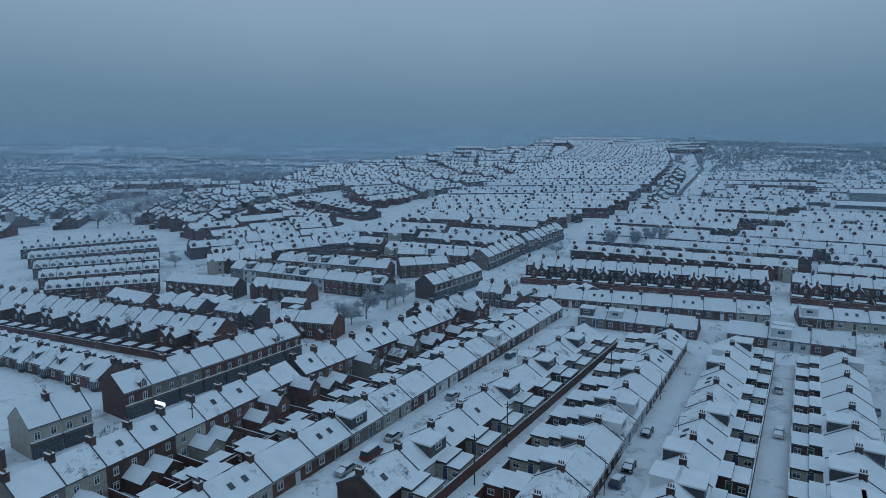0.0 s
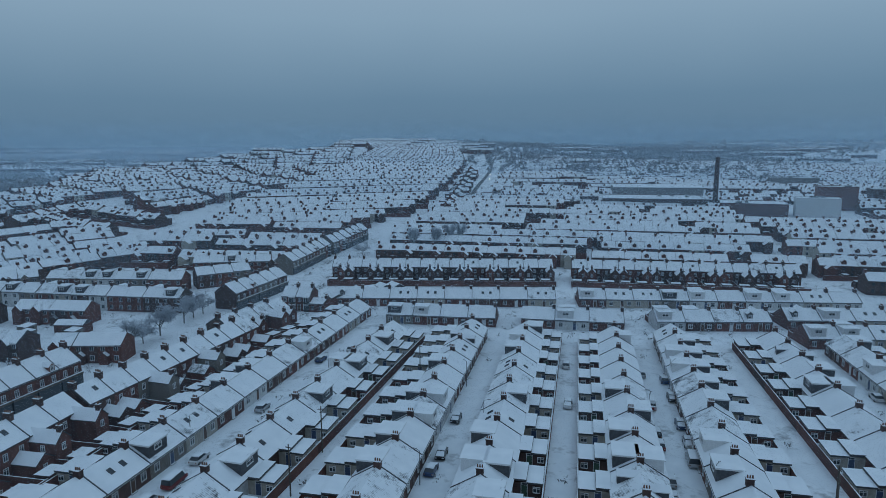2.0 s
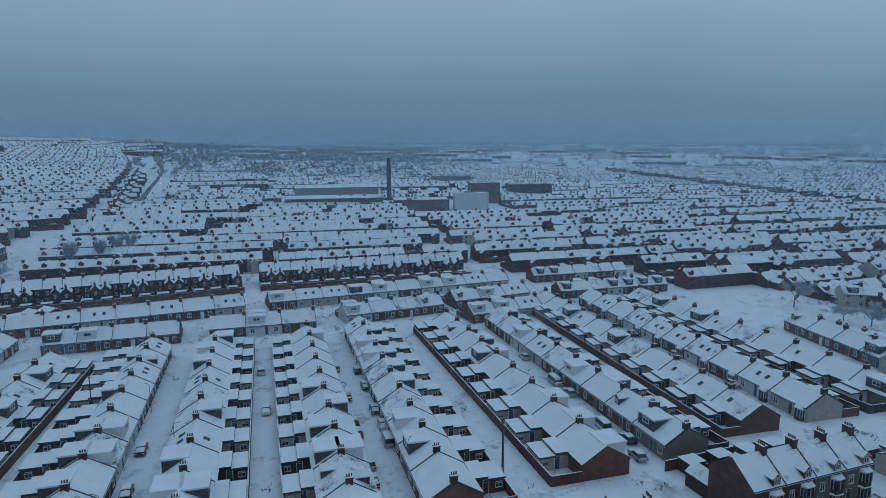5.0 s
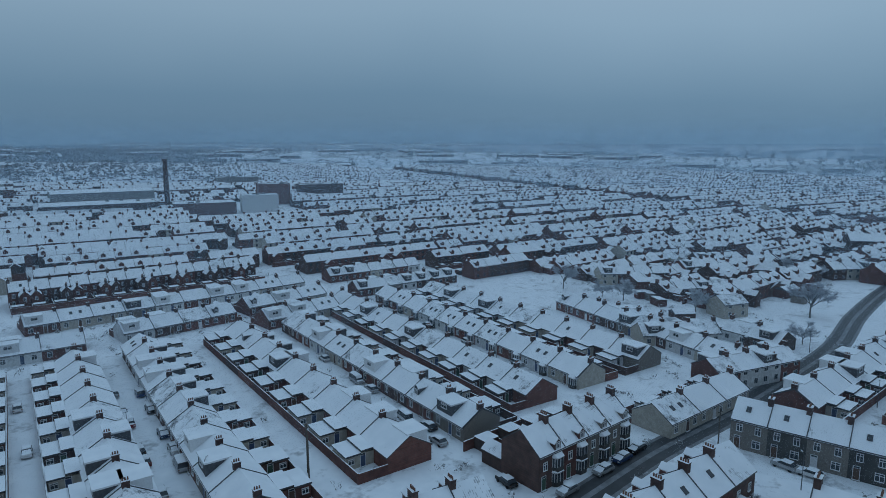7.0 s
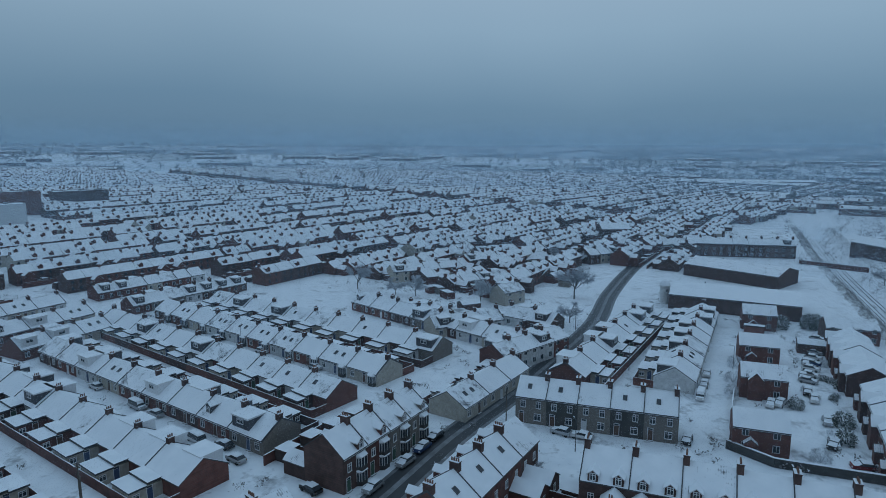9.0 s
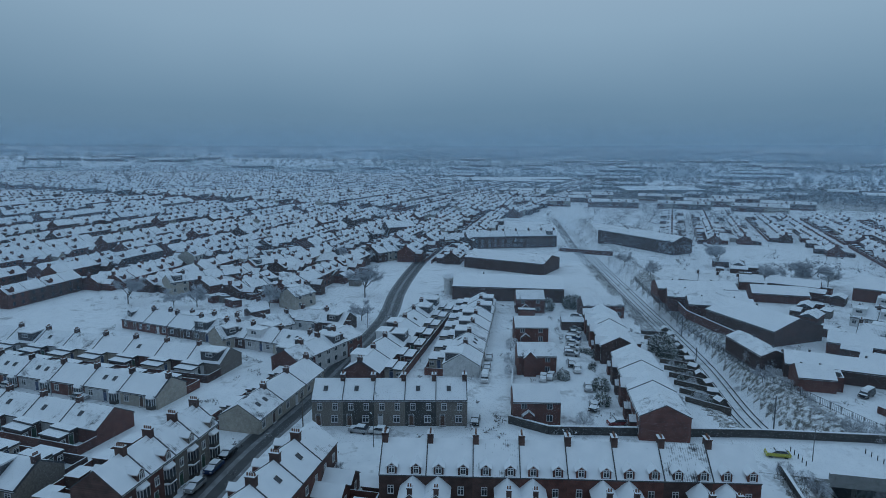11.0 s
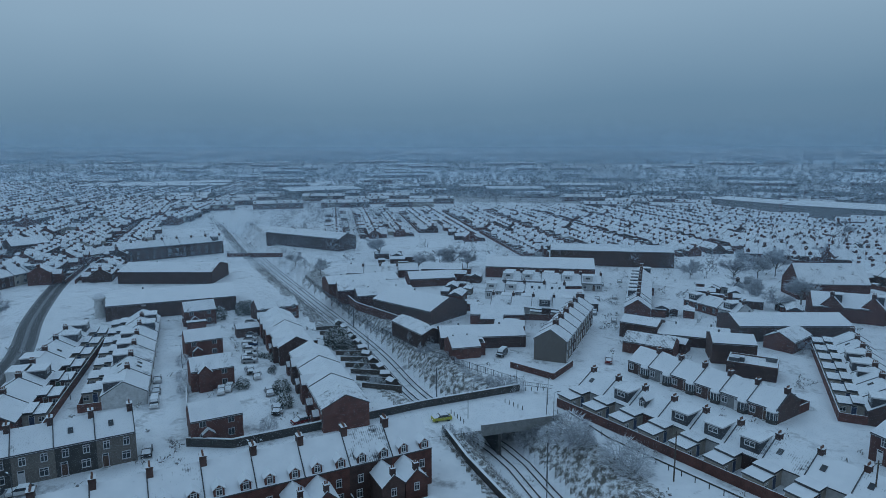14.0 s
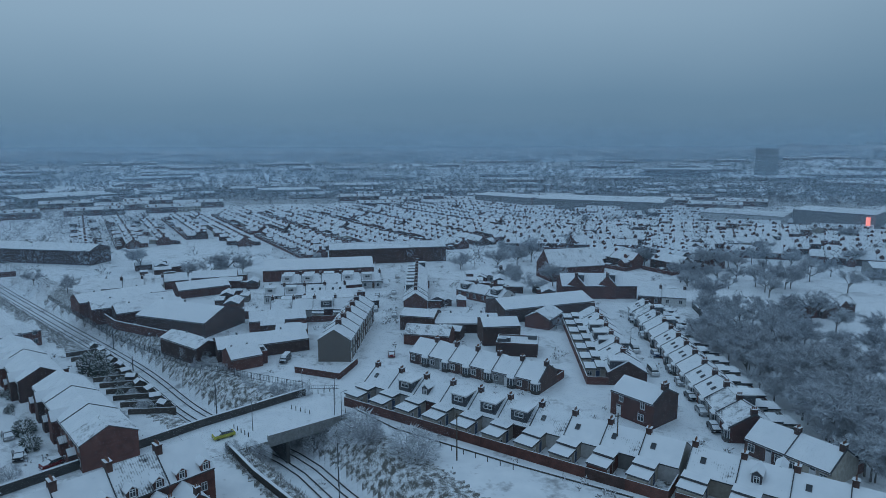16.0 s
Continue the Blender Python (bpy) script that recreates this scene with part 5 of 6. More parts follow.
# gabled cross wings of the school
for p in ((83.0, -267.2), (77.0, -270.3), (70.7, -273.2), (63.9, -231.3), (53.4, -236.5)):
    turn = math.atan2(p[1], p[0])
    houses((p[0] - 5 * math.cos(turn), p[1] - 5 * math.sin(turn)), (p[0] + 3 * math.cos(turn), p[1] + 3 * math.sin(turn)), 1, 5.0, 8.6, 6.5, 8.0, ("brick",))
# the works with the tall chimney, and the taller blocks beside it
warehouse((268.8, 431.9), (331.3, 393.7), 42, 9.0, 9.6, "brown", "large flat-roofed dark brick works building", "factory", "factory", flat=True)
warehouse((334.8, 379.8), (367.8, 351.5), 30, 8.0, 9.6, "brick", "red-brick works wing under snow", "factory", "factory", flat=True)
warehouse((321.3, 501.4), (388.9, 466.0), 24, 9.0, 11.0, "grey", "pale works roof behind the main hall", "factory", "factory")
warehouse((195.0, 424.4), (235.4, 412.3), 18, 7.0, 8.0, "brown", "flat-roofed brick school block", "school_block", "building", flat=True)
warehouse((368.0, 344.8), (388.1, 327.0), 16, 13.0, 14.0, "white", "tall pale clinic block with rows of windows", "clinic_block", "building", flat=True)
warehouse((416.8, 372.1), (436.5, 354.8), 16, 17.0, 18.0, "brick", "tall red-brick clinic block", "clinic_block", "building", flat=True)
warehouse((463.0, 365.6), (492.6, 339.5), 18, 14.0, 15.0, "brown", "tall dark brick clinic block", "clinic_block", "building", flat=True)
warehouse((516.4, 517.7), (550.7, 491.7), 18, 11.0, 12.0, "grey", "pale grey clinic wing", "clinic_block", "building", flat=True)
sx, sy = (341.5, 392.4)
stack = empty("factory_chimney", "tall tapering dark brick factory chimney", "chimney")
stack.matrix_basis = sits(Vector((sx, sy, 0)), 0)
reach = math.hypot(sx, sy)
tall = 56 - float(land(sx, sy)) - reach * 0.0175
part("shaft", Geo().tube((0, 0, -1), (0, 0, tall - 1.2), 2.1, 1.5, 0, 16), [BROWN], stack)
part("rim", Geo().tube((0, 0, tall - 1.2), (0, 0, tall), 1.8, 1.75, 0, 16), [BROWN], stack, "corbelled brick rim")
# sheds of the retail park, far off
for a, b, d, e, wall in (((268.7, -615.7), (201.5, -597.7), 40, 9, "grey"), ((195.8, -584.3), (82.1, -586.0), 60, 10, "grey"), ((42.9, -522.7), (-12.1, -509.6), 40, 8, "white"), ((-21.2, -524.3), (-67.5, -503.0), 40, 12, "grey"), ((673.0, -358.3), (657.1, -445.7), 70, 9, "grey"), ((943.8, -220.6), (830.4, -363.6), 50, 8, "grey"), ((223.9, -1266.1), (106.6, -1283.1), 60, 14, "brown"), ((562.9, -586.3), (511.4, -637.5), 50, 8, "grey"), ((556.0, -732.0), (492.9, -774.7), 50, 8, "grey"), ((949.6, -228.6), (917.3, -403.2), 60, 8, "grey"), ((714.3, -234.5), (680.0, -278.4), 40, 7, "grey")):
    warehouse(a, b, d, e, e + 1.5, wall, "distant steel-clad trade shed under snow", "trade_shed", "warehouse", panes=False)
warehouse((35.6, -1346.5), (-3.3, -1349.5), 20, 48, 49, "grey", "distant grey tower block in the mist", "tower_block", "building", flat=True, panes=False)
for p, wd, ht, mt, lb in (((126.0, -610.6), 14, 4, SIGN_RED, "lit red sign on a trade shed"), ((211.7, -610.1), 4, 4, SIGN_RED, "small lit red sign"), ((-58.8, -516.7), 2.5, 8, SIGN_RED, "lit red pylon sign")):
    r0 = math.hypot(*p)
    k = (r0 - 36) / r0
    g = Geo().box(-wd / 2, wd / 2, -0.2, 0.2, 3, 3 + ht, 0)
    tagged(new("lit_sign", g.mesh("lit_sign", [mt])), lb, "sign").matrix_basis = sits(Vector((p[0] * k, p[1] * k, 0)), math.atan2(p[1], p[0]) + math.pi / 2)
p = (-59.4, 125.6)
g = Geo().box(-1.6, 1.6, -0.1, 0.1, 2.7, 3.4, 0)
tagged(new("shop_sign", g.mesh("shop_sign", [SIGN_WHITE])), "lit white shop sign above a dark shopfront", "sign").matrix_basis = sits(Vector((*p, 0)), UA + math.radians(-60))
# ---- trees and scrub ----
def tree_meshes(seed, tall, spread, twigs):
    rnd = random.Random(seed)
    wood, crown = Geo(), Geo()

    def grow(p, d, length, rad, level):
        q = p + d * length
        wood.tube(p, q, rad, rad * 0.6, 0, 5 if level < 2 else 3)
        if level < 3:
            for i in range((7, 4, 4)[level]):
                t = rnd.uniform(0.6, 1.0) if level == 0 else rnd.uniform(0.3, 1.0)
                side = Vector((rnd.gauss(0, 1), rnd.gauss(0, 1), rnd.gauss(0, 0.35))).normalized()
                nd = (d * (1.0 if level else 0.8) + side * spread * (1.5 if level == 0 else 1.2)).normalized()
                grow(p + d * length * t, nd, tall * (0.36, 0.20, 0.13)[level] * rnd.uniform(0.7, 1.15), rad * 0.5, level + 1)
        if level >= 1:
            for i in range(twigs + 2 * level):
                o = p + d * length * rnd.uniform(0.25 if level > 1 else 0.5, 1.05)
                w = (d * 0.7 + Vector((rnd.gauss(0, 1), rnd.gauss(0, 1), rnd.gauss(0.0, 0.7)))).normalized() * rnd.uniform(0.05, 0.13) * tall
                s = w.cross(Vector((rnd.gauss(0, 1), rnd.gauss(0, 1), rnd.gauss(0, 1)))).normalized() * 0.0042 * tall
                crown.face([o - s, o + s, o + w * 0.6 + s * 0.7, o + w, o + w * 0.6 - s * 0.7], 0)
    grow(Vector((0, 0, -0.3)), Vector((0, 0, 1)), tall * 0.32, tall * 0.02, 0)
    return wood.mesh("trunk", [BARK]), crown.mesh("crown", [FROST])


def tree(p, kind=0, size=1.0, label="bare frosted broadleaf tree with fine twigs", group="frosted trees"):
    key = ("tree", kind)
    tall, spread, twigs = ((10, 0.62, 13), (12, 0.55, 13), (8, 0.8, 13), (13, 0.2, 12))[kind]
    trunk, crown = shared(key, lambda: tree_meshes(40 + kind, tall, spread, twigs))
    root = empty("tree", label, "tree", group)
    part("trunk", trunk, None, root)
    part("crown", crown, None, root)
    root.matrix_basis = sits(Vector((*p, 0)), tree_dice.uniform(0, 6.28)) @ Matrix.Scale(size * 1.18, 4)


def bush_mesh(seed, leaf):
    rnd = random.Random(seed)
    g = Geo()
    for i in range(900):
        a, h = rnd.uniform(0, 6.28), rnd.random()
        rr = (0.55 + 0.5 * rnd.random()) * math.sqrt(max(0.05, 1 - (h - 0.35) ** 2 * 1.8))
        o = Vector((math.cos(a) * rr, math.sin(a) * rr, h * 1.7))
        n = Vector((math.cos(a), math.sin(a), rnd.gauss(0.4, 0.6))).normalized()
        s = n.cross(Vector((rnd.gauss(0, 1), rnd.gauss(0, 1), rnd.gauss(0, 1)))).normalized()
        w = 0.05 if leaf else 0.022
        g.face([o - s * w, o + s * w, o + n * 0.22 + s * w * 0.5, o + n * 0.3], 1 if rnd.random() < 0.45 and n.z > 0.2 else 0)
    for i in range(6):
        a = i * 1.05
        g.tube((0, 0, -0.2), (0.5 * math.cos(a), 0.5 * math.sin(a), 1.1), 0.05, 0.02, 0, 3)
    return g.mesh("bush", [LEAF if leaf else FROST, SNOW])


def bush(p, size, leaf=False, z=0.0):
    me = shared(("bush", leaf), lambda: bush_mesh(7 + leaf, leaf))
    ob = tagged(new("bush", me), "dark evergreen shrub dusted with snow" if leaf else "frosted bare shrub under thin snow", "shrub", "shrubs")
    k = size * tree_dice.uniform(0.85, 1.15)
    ob.matrix_basis = Matrix.Translation((p[0], p[1], float(terrain(np.float64(p[0]), np.float64(p[1]))) + z)) @ Matrix.Rotation(tree_dice.uniform(0, 6.28), 4, "Z") @ Matrix.Diagonal((k, k, k * 0.85, 1))


tree_dice = random.Random(3)
for p, kind, size in (((-31.9, 189.3), 0, 1.0), ((-25.3, 201.4), 1, 0.95), ((-29.2, 194.8), 2, 1.0), ((-19.5, 213.9), 1, 0.9), ((-14.3, 224.0), 0, 0.9), ((-17.1, 220.1), 2, 1.0), ((-81.5, 237.9), 2, 0.8), ((-123.0, 285.6), 2, 1.0),
                      ((81.3, 305.1), 3, 0.95), ((94.8, 309.6), 3, 0.85), ((103.3, 311.6), 3, 0.95), ((110.3, 313.9), 3, 0.9), ((132.3, 300.1), 2, 1.0), ((55.8, 306.2), 2, 0.9),
                      ((-216.5, 394.2), 1, 1.2), ((-205.1, 413.1), 1, 1.2), ((-206.8, 432.6), 0, 1.3), ((-209.4, 465.0), 1, 1.2),
                      ((240.7, 61.9), 1, 0.95), ((230.8, 37.1), 0, 0.95), ((232.7, 45.1), 2, 0.9), ((221.9, 12.0), 0, 1.0), ((229.1, 8.7), 2, 0.9), ((232.2, -22.1), 1, 1.15), ((199.7, -17.8), 2, 0.9), ((299.2, -18.5), 0, 1.0), ((300.3, -29.1), 2, 1.0), ((280.8, 25.6), 2, 0.8),
                      ((256.4, -189.8), 1, 1.1), ((209.9, -198.3), 1, 1.1), ((214.7, -193.1), 0, 1.1), ((206.3, -203.1), 0, 1.0), ((109.6, -263.4), 1, 1.0), ((106.6, -280.7), 0, 1.1), ((103.2, -291.0), 1, 1.0), ((94.7, -243.0), 0, 0.9), ((52.3, -307.6), 1, 1.0), ((125.8, -258.3), 2, 1.0), ((124.6, -106.6), 2, 0.5), ((100.9, -3.8), 2, 0.45), ((56.9, -185.2), 2, 0.5)):
    tree(p, kind, size)
# the park wood
for k in range(125):
    x, y = tree_dice.uniform(1255, 1640), tree_dice.uniform(0, 1)
    yy = 520 + (x - 1255) * 0.10 + y * (80 + (x - 1255) * 0.42)
    a = math.radians(152.5) + math.atan((x - 784) / 1119.6) * 0.985
    r0 = 56 / math.tan(math.radians(9.2) + math.atan((yy - 441) / 1119.6)) * 1.02 / math.cos(math.atan((x - 784) / 1119.6)) ** 0.15
    tree((r0 * math.sin(a), r0 * math.cos(a)), tree_dice.randrange(3), tree_dice.uniform(0.75, 1.05), "bare frosted tree of the park wood", "trees of the park wood")
for k in range(26):
    x, yy = tree_dice.uniform(1200, 1420), tree_dice.uniform(445, 500)
    a = math.radians(152.5) + math.atan((x - 784) / 1119.6)
    r0 = 56 / math.tan(math.radians(9.2) + math.atan((yy - 441) / 1119.6))
    tree((r0 * math.sin(a), r0 * math.cos(a)), tree_dice.randrange(3), tree_dice.uniform(0.7, 1.0), "bare frosted tree of the park wood", "trees of the park wood")
# evergreens and shrubs by the estate and the cutting
for p, s in (((200.8, -91.1), 3.2), ((149.6, -95.1), 3.6), ((144.7, -93.9), 2.6), ((149.3, -76.0), 1.6), ((128.4, -66.2), 1.8), ((120.6, -62.9), 1.6), ((136.9, -60.7), 1.5), ((200.2, -81.7), 2.4), ((202.2, -92.3), 3.0), ((254.2, -2.3), 1.6)):
    bush(p, s, True)
for p, s in (((79.5, -95.5), 2.2), ((78.7, -97.1), 2.0), ((68.1, -95.2), 3.6), ((66.2, -95.3), 2.6), ((56.3, -93.6), 3.6), ((53.4, -93.6), 3.0), ((73.3, -95.6), 2.0), ((82.1, -82.7), 2.0), ((85.0, -83.2), 1.8), ((86.6, -80.1), 1.5), ((139.2, -118.0), 2.2), ((133.1, -114.8), 2.0), ((138.4, -115.1), 2.2), ((92.2, -107.0), 2.0), ((95.3, -106.6), 2.0), ((98.5, -106.1), 1.8), ((162.9, -130.9), 2.5), ((151.4, -52.4), 1.6), ((143.7, -49.6), 1.6), ((162.8, -56.4), 1.6), ((120.0, -47.9), 1.4), ((112.6, -54.9), 1.6), ((116.0, -77.9), 1.8), ((117.0, -84.8), 1.6)):
    bush(p, s)
# undergrowth on the banks of the cutting
UNDER = Geo()
for i in range(len(CUT) - 1):
    (ax, ay), (bx, by) = CUT[i], CUT[i + 1]
    n = math.hypot(bx - ax, by - ay)
    if i == 2:
        continue
    for k in range(int(n * 110)):
        t, off = tree_dice.random(), tree_dice.choice((-1, 1, 1)) * tree_dice.uniform(5.0, 13.5)
        x, y = ax + (bx - ax) * t - (by - ay) / n * off, ay + (by - ay) * t + (bx - ax) / n * off
        z = float(terrain(np.float64(x), np.float64(y)))
        h = tree_dice.uniform(0.2, 0.7) * (1.5 if noise.noise((x * 0.12, y * 0.12, 0)) > 0.05 else 0.6)
        o, w = Vector((x, y, z - 0.1)), Vector((tree_dice.gauss(0, 0.45), tree_dice.gauss(0, 0.45), h))
        s = Vector((tree_dice.gauss(0, 1), tree_dice.gauss(0, 1), 0.3)).normalized() * 0.06
        UNDER.face([o - s, o + s, o + w * 0.7 + s * 0.7, o + w], 1 if tree_dice.random() < 0.22 else 0)
tagged(new("undergrowth", UNDER.mesh("undergrowth", [BRAMBLE, SNOW])), "frosted brambles and grass on the railway banks", "undergrowth", kind="stuff")

# far woods: many bare crowns joined
WOODS = Geo()


def wood_patch(az0, az1, r0, r1, count, tall=10.0):
    for k in range(count):
        a, r = math.radians(tree_dice.uniform(az0, az1) + tree_dice.gauss(0, 2.2)), math.sqrt(tree_dice.uniform(r0 * r0, r1 * r1)) * tree_dice.gauss(1, 0.03)
        x, y = r * math.sin(a), r * math.cos(a)
        z, h, w = float(land(x, y)), tall * tree_dice.uniform(0.7, 1.3), tall * tree_dice.uniform(0.3, 0.5)
        if r < 700:
            for j in range(46):
                o = Vector((x + tree_dice.gauss(0, w * 0.5), y + tree_dice.gauss(0, w * 0.5), z + h * min(1.0, max(0.1, tree_dice.gauss(0.55, 0.22)))))
                d, s = (Vector((tree_dice.gauss(0, 0.6), tree_dice.gauss(0, 0.6), tree_dice.uniform(0.3, 1.3))) for q in range(2))
                WOODS.face([o, o + s * 0.35, o + d * 0.8 + s * 0.2, o + d], 1 if j % 3 == 0 else 0)
            continue
        for j in range(12):
            o = Vector((x + tree_dice.gauss(0, w * 0.42), y + tree_dice.gauss(0, w * 0.42), z + h * min(0.9, max(0.08, tree_dice.gauss(0.5, 0.2)))))
            d, s = (Vector((tree_dice.gauss(0, 1), tree_dice.gauss(0, 1), tree_dice.gauss(0.2, 0.8))).normalized() * w * tree_dice.uniform(0.25, 0.6) for q in range(2))
            WOODS.face([o - d, o - s * 0.6, o + d * 0.9, o + s], 1 if j < 4 else 0)


for spec in ((22, 45, 760, 1700, 2200, 12), (-30, -21, 430, 640, 330, 11), (-44, -15, 640, 1400, 1500, 11), (-42, -8, 900, 2200, 1800, 12), (-12, 20, 1450, 2400, 500, 12), (100, 190, 560, 900, 1500, 10), (118, 126, 330, 640, 160, 9), (95, 190, 700, 1500, 2600, 11), (95, 190, 1400, 2600, 2000, 14), (164, 192, 420, 1100, 700, 10), (34, 95, 900, 2200, 900, 12), (158, 192, 330, 520, 160, 9), (60, 120, 300, 620, 110, 8), (128, 160, 300, 340, 40, 8), (-42, 195, 1500, 3200, 3800, 16)):
    wood_patch(*spec)
# crown colour: rimed twigs with the distance haze mixed into the grey
tagged(new("far_woods", WOODS.mesh("far_woods", [plain("hazy_rimed_crowns", (0.36, 0.375, 0.40), 0.35, 0.3), BARK])), "bare hazy winter woods and hedges in the distance", "woods", kind="stuff")


# back gardens between the long terrace and the railway
ga0, ga1, gb0, gb1 = (Vector((*p, 0)) for p in ((118.3, -81.7), (166.8, -98.6), (110.2, -87.2), (162.4, -106.2)))
for i in range(11):
    a, b = ga0.lerp(ga1, i / 10), gb0.lerp(gb1, i / 10)
    wall_line("wall_garden", [tuple(a.xy), tuple(b.xy)], 1.2, 0.12, TIMBER, "dark timber garden fence with snow on top")
    c = a.lerp(b, 0.82) + (ga1 - ga0) * 0.035
    shed = empty("garden_shed", "small dark timber garden shed under snow", "shed", "garden sheds")
    part("body", Geo().box(-1.1, 1.1, -0.9, 0.9, -0.3, 1.9), [TIMBER], shed)
    part("roof", Geo().ridge(-1.2, 1.2, 1.8, 1.9, 2.5, 0, 1, 0.12, 0.15), [SNOW, SLATE], shed)
    shed.matrix_basis = sits(c, i * 0.9)
    for k in range(3):
        q = a.lerp(b, tree_dice.uniform(0.25, 0.7)) + (ga1 - ga0) * tree_dice.uniform(0.01, 0.08)
        bush((q.x, q.y), tree_dice.uniform(0.5, 1.1), k == 0)
wall_line("wall_garden", [tuple(gb0.xy), tuple(gb1.xy)], 1.4, 0.15, TIMBER, "dark timber fence beside the railway")
for p in ((-16.4, -326.1), (-24.5, -315.8), (-35.9, -350.9), (-39.2, -310.3), (-9.9, -346.6), (-50.9, -383.9), (2.6, -358.5), (15.9, -361.9), (-27.9, -281.9), (167.3, -268.4), (216.9, -181.4), (241.2, -145.7), (269.3, -149.0), (185.6, -228.4)):
    tree(p, tree_dice.randrange(3), tree_dice.uniform(0.8, 1.1))

for p in ((53.6, -310.3), (118.0, -446.9), (28.9, -302.7), (16.3, -317.2), (11.7, -342.5), (6.0, -354.6), (0.7, -332.2), (-8.6, -281.1), (-2.9, -278.2), (20.2, -307.2), (24.3, -278.8), (96.2, -448.0), (-15.9, -299.8), (-36.7, -438.6), (-42.6, -429.2), (99.2, -350.4), (119.7, -294.1), (111.2, -292.8), (100.0, -242.7), (90.0, -234.2), (128.9, -266.4), (74.7, -236.5), (79.2, -228.4), (112.2, -312.8), (103.0, -351.9)):
    tree(p, tree_dice.randrange(3), tree_dice.uniform(0.85, 1.15))
# garden shrubs of the estate and hedges of the street corners
for k in range(24):
    x, y = tree_dice.uniform(108, 192), tree_dice.uniform(-1, 1)
    bush((x, -22 - 0.34 * x + y * 5.5), tree_dice.uniform(0.45, 1.1), k % 3 == 0)
for k in range(30):
    t = k / 30
    bush((97 + 92 * t + tree_dice.uniform(-1, 1), -104.5 - 20 * t - 6 * t * (1 - t) + tree_dice.uniform(-1.2, 1.2)), tree_dice.uniform(0.6, 1.1))

# ---- cars ----
def car_meshes(k, van):
    h = 1.5 if not van else 2.0
    body, glass, snow = Geo(), Geo(), Geo()
    L, W = (4.2, 0.87) if not van else (4.9, 0.95)
    prof = [(-L / 2, 0.35), (-L / 2 + 0.05, 0.85), (-L / 2 + 0.25, 0.95), (-1.0 if not van else -1.5, 0.98), (1.5 if not van else L / 2 - 0.1, 1.0), (L / 2, 0.9), (L / 2, 0.35)]
    for s in (-1, 1):
        pts = [(x, s * W, z) for x, z in prof]
        body.face(pts if s < 0 else pts[::-1], 0)
    for (x0, z0), (x1, z1) in zip(prof, prof[1:] + prof[:1]):
        body.face([(x0, -W, z0), (x1, -W, z1), (x1, W, z1), (x0, W, z0)][::-1], 0)
    f0, f1, r0, r1 = (-1.1, -0.35, 1.2, 1.8) if not van else (-1.7, -1.2, 2.2, 2.3)
    t = W * 0.82
    glass.hexa([(f0, -W * 0.97, 0.98), (r1, -W * 0.97, 0.98), (r1, W * 0.97, 0.98), (f0, W * 0.97, 0.98), (f1, -t, h - 0.06), (r0, -t, h - 0.06), (r0, t, h - 0.06), (f1, t, h - 0.06)], 0)
    snow.hexa([(f1 - 0.08, -t - 0.02, h - 0.06), (r0 + 0.05, -t - 0.02, h - 0.06), (r0 + 0.05, t + 0.02, h - 0.06), (f1 - 0.08, t + 0.02, h - 0.06), (f1, -t + 0.1, h + 0.07), (r0 - 0.05, -t + 0.1, h + 0.07), (r0 - 0.05, t - 0.1, h + 0.07), (f1, t - 0.1, h + 0.07)], 0)
    snow.hexa([(-L / 2 + 0.25, -W + 0.1, 0.96), (f0 + 0.1, -W + 0.1, 0.99), (f0 + 0.1, W - 0.1, 0.99), (-L / 2 + 0.25, W - 0.1, 0.96), (-L / 2 + 0.3, -W + 0.15, 1.03), (f0 + 0.2, -W + 0.15, 1.08), (f0 + 0.2, W - 0.15, 1.08), (-L / 2 + 0.3, W - 0.15, 1.03)], 0)
    snow.face([(f0 + 0.03, -W * 0.85, 1.02), (f0 + 0.03, W * 0.85, 1.02), (f1 - 0.02, t * 0.9, h - 0.08), (f1 - 0.02, -t * 0.9, h - 0.08)], 0)
    for s in (-1, 1):
        body.box(-L / 2 - 0.02, -L / 2 + 0.1, s * W * 0.75 - 0.17, s * W * 0.75 + 0.17, 0.62, 0.78, 1)
        body.box(L / 2 - 0.08, L / 2 + 0.02, s * W * 0.8 - 0.12, s * W * 0.8 + 0.12, 0.65, 0.85, 2)
    return body.mesh("body", [PAINTS[k], PAINT, CLAY]), glass.mesh("windows", [GLASS]), snow.mesh("snow_cover", [SNOW])


def wheel_mesh():
    return Geo().tube((0, -0.1, 0), (0, 0.1, 0), 0.31, 0.31, 0, 10).tube((0, -0.11, 0), (0, 0.11, 0), 0.18, 0.18, 1, 8).mesh("wheel", [RUBBER, STEEL])


def car(p, turn, k=0, van=False):
    names = ("black", "silver", "dark blue", "red", "white", "yellow-green")
    def make():
        kind = "van" if van else "car"
        root = empty(kind, f"parked {names[k]} {kind} with snow on its roof", kind, "parked vehicles")
        body, glass, snow = car_meshes(k, van)
        part("body", body, None, root)
        part("cabin_glass", glass, None, root)
        part("snow_cover", snow, None, root)
        wheel = shared("wheel", wheel_mesh)
        for x in (-1.3, 1.3):
            for y in (-0.82, 0.82):
                part("wheel", wheel, None, root, "", at(x, y, 0.31))
        return root
    place(("car", k, van), make, sits(Vector((*p, 0)), turn))


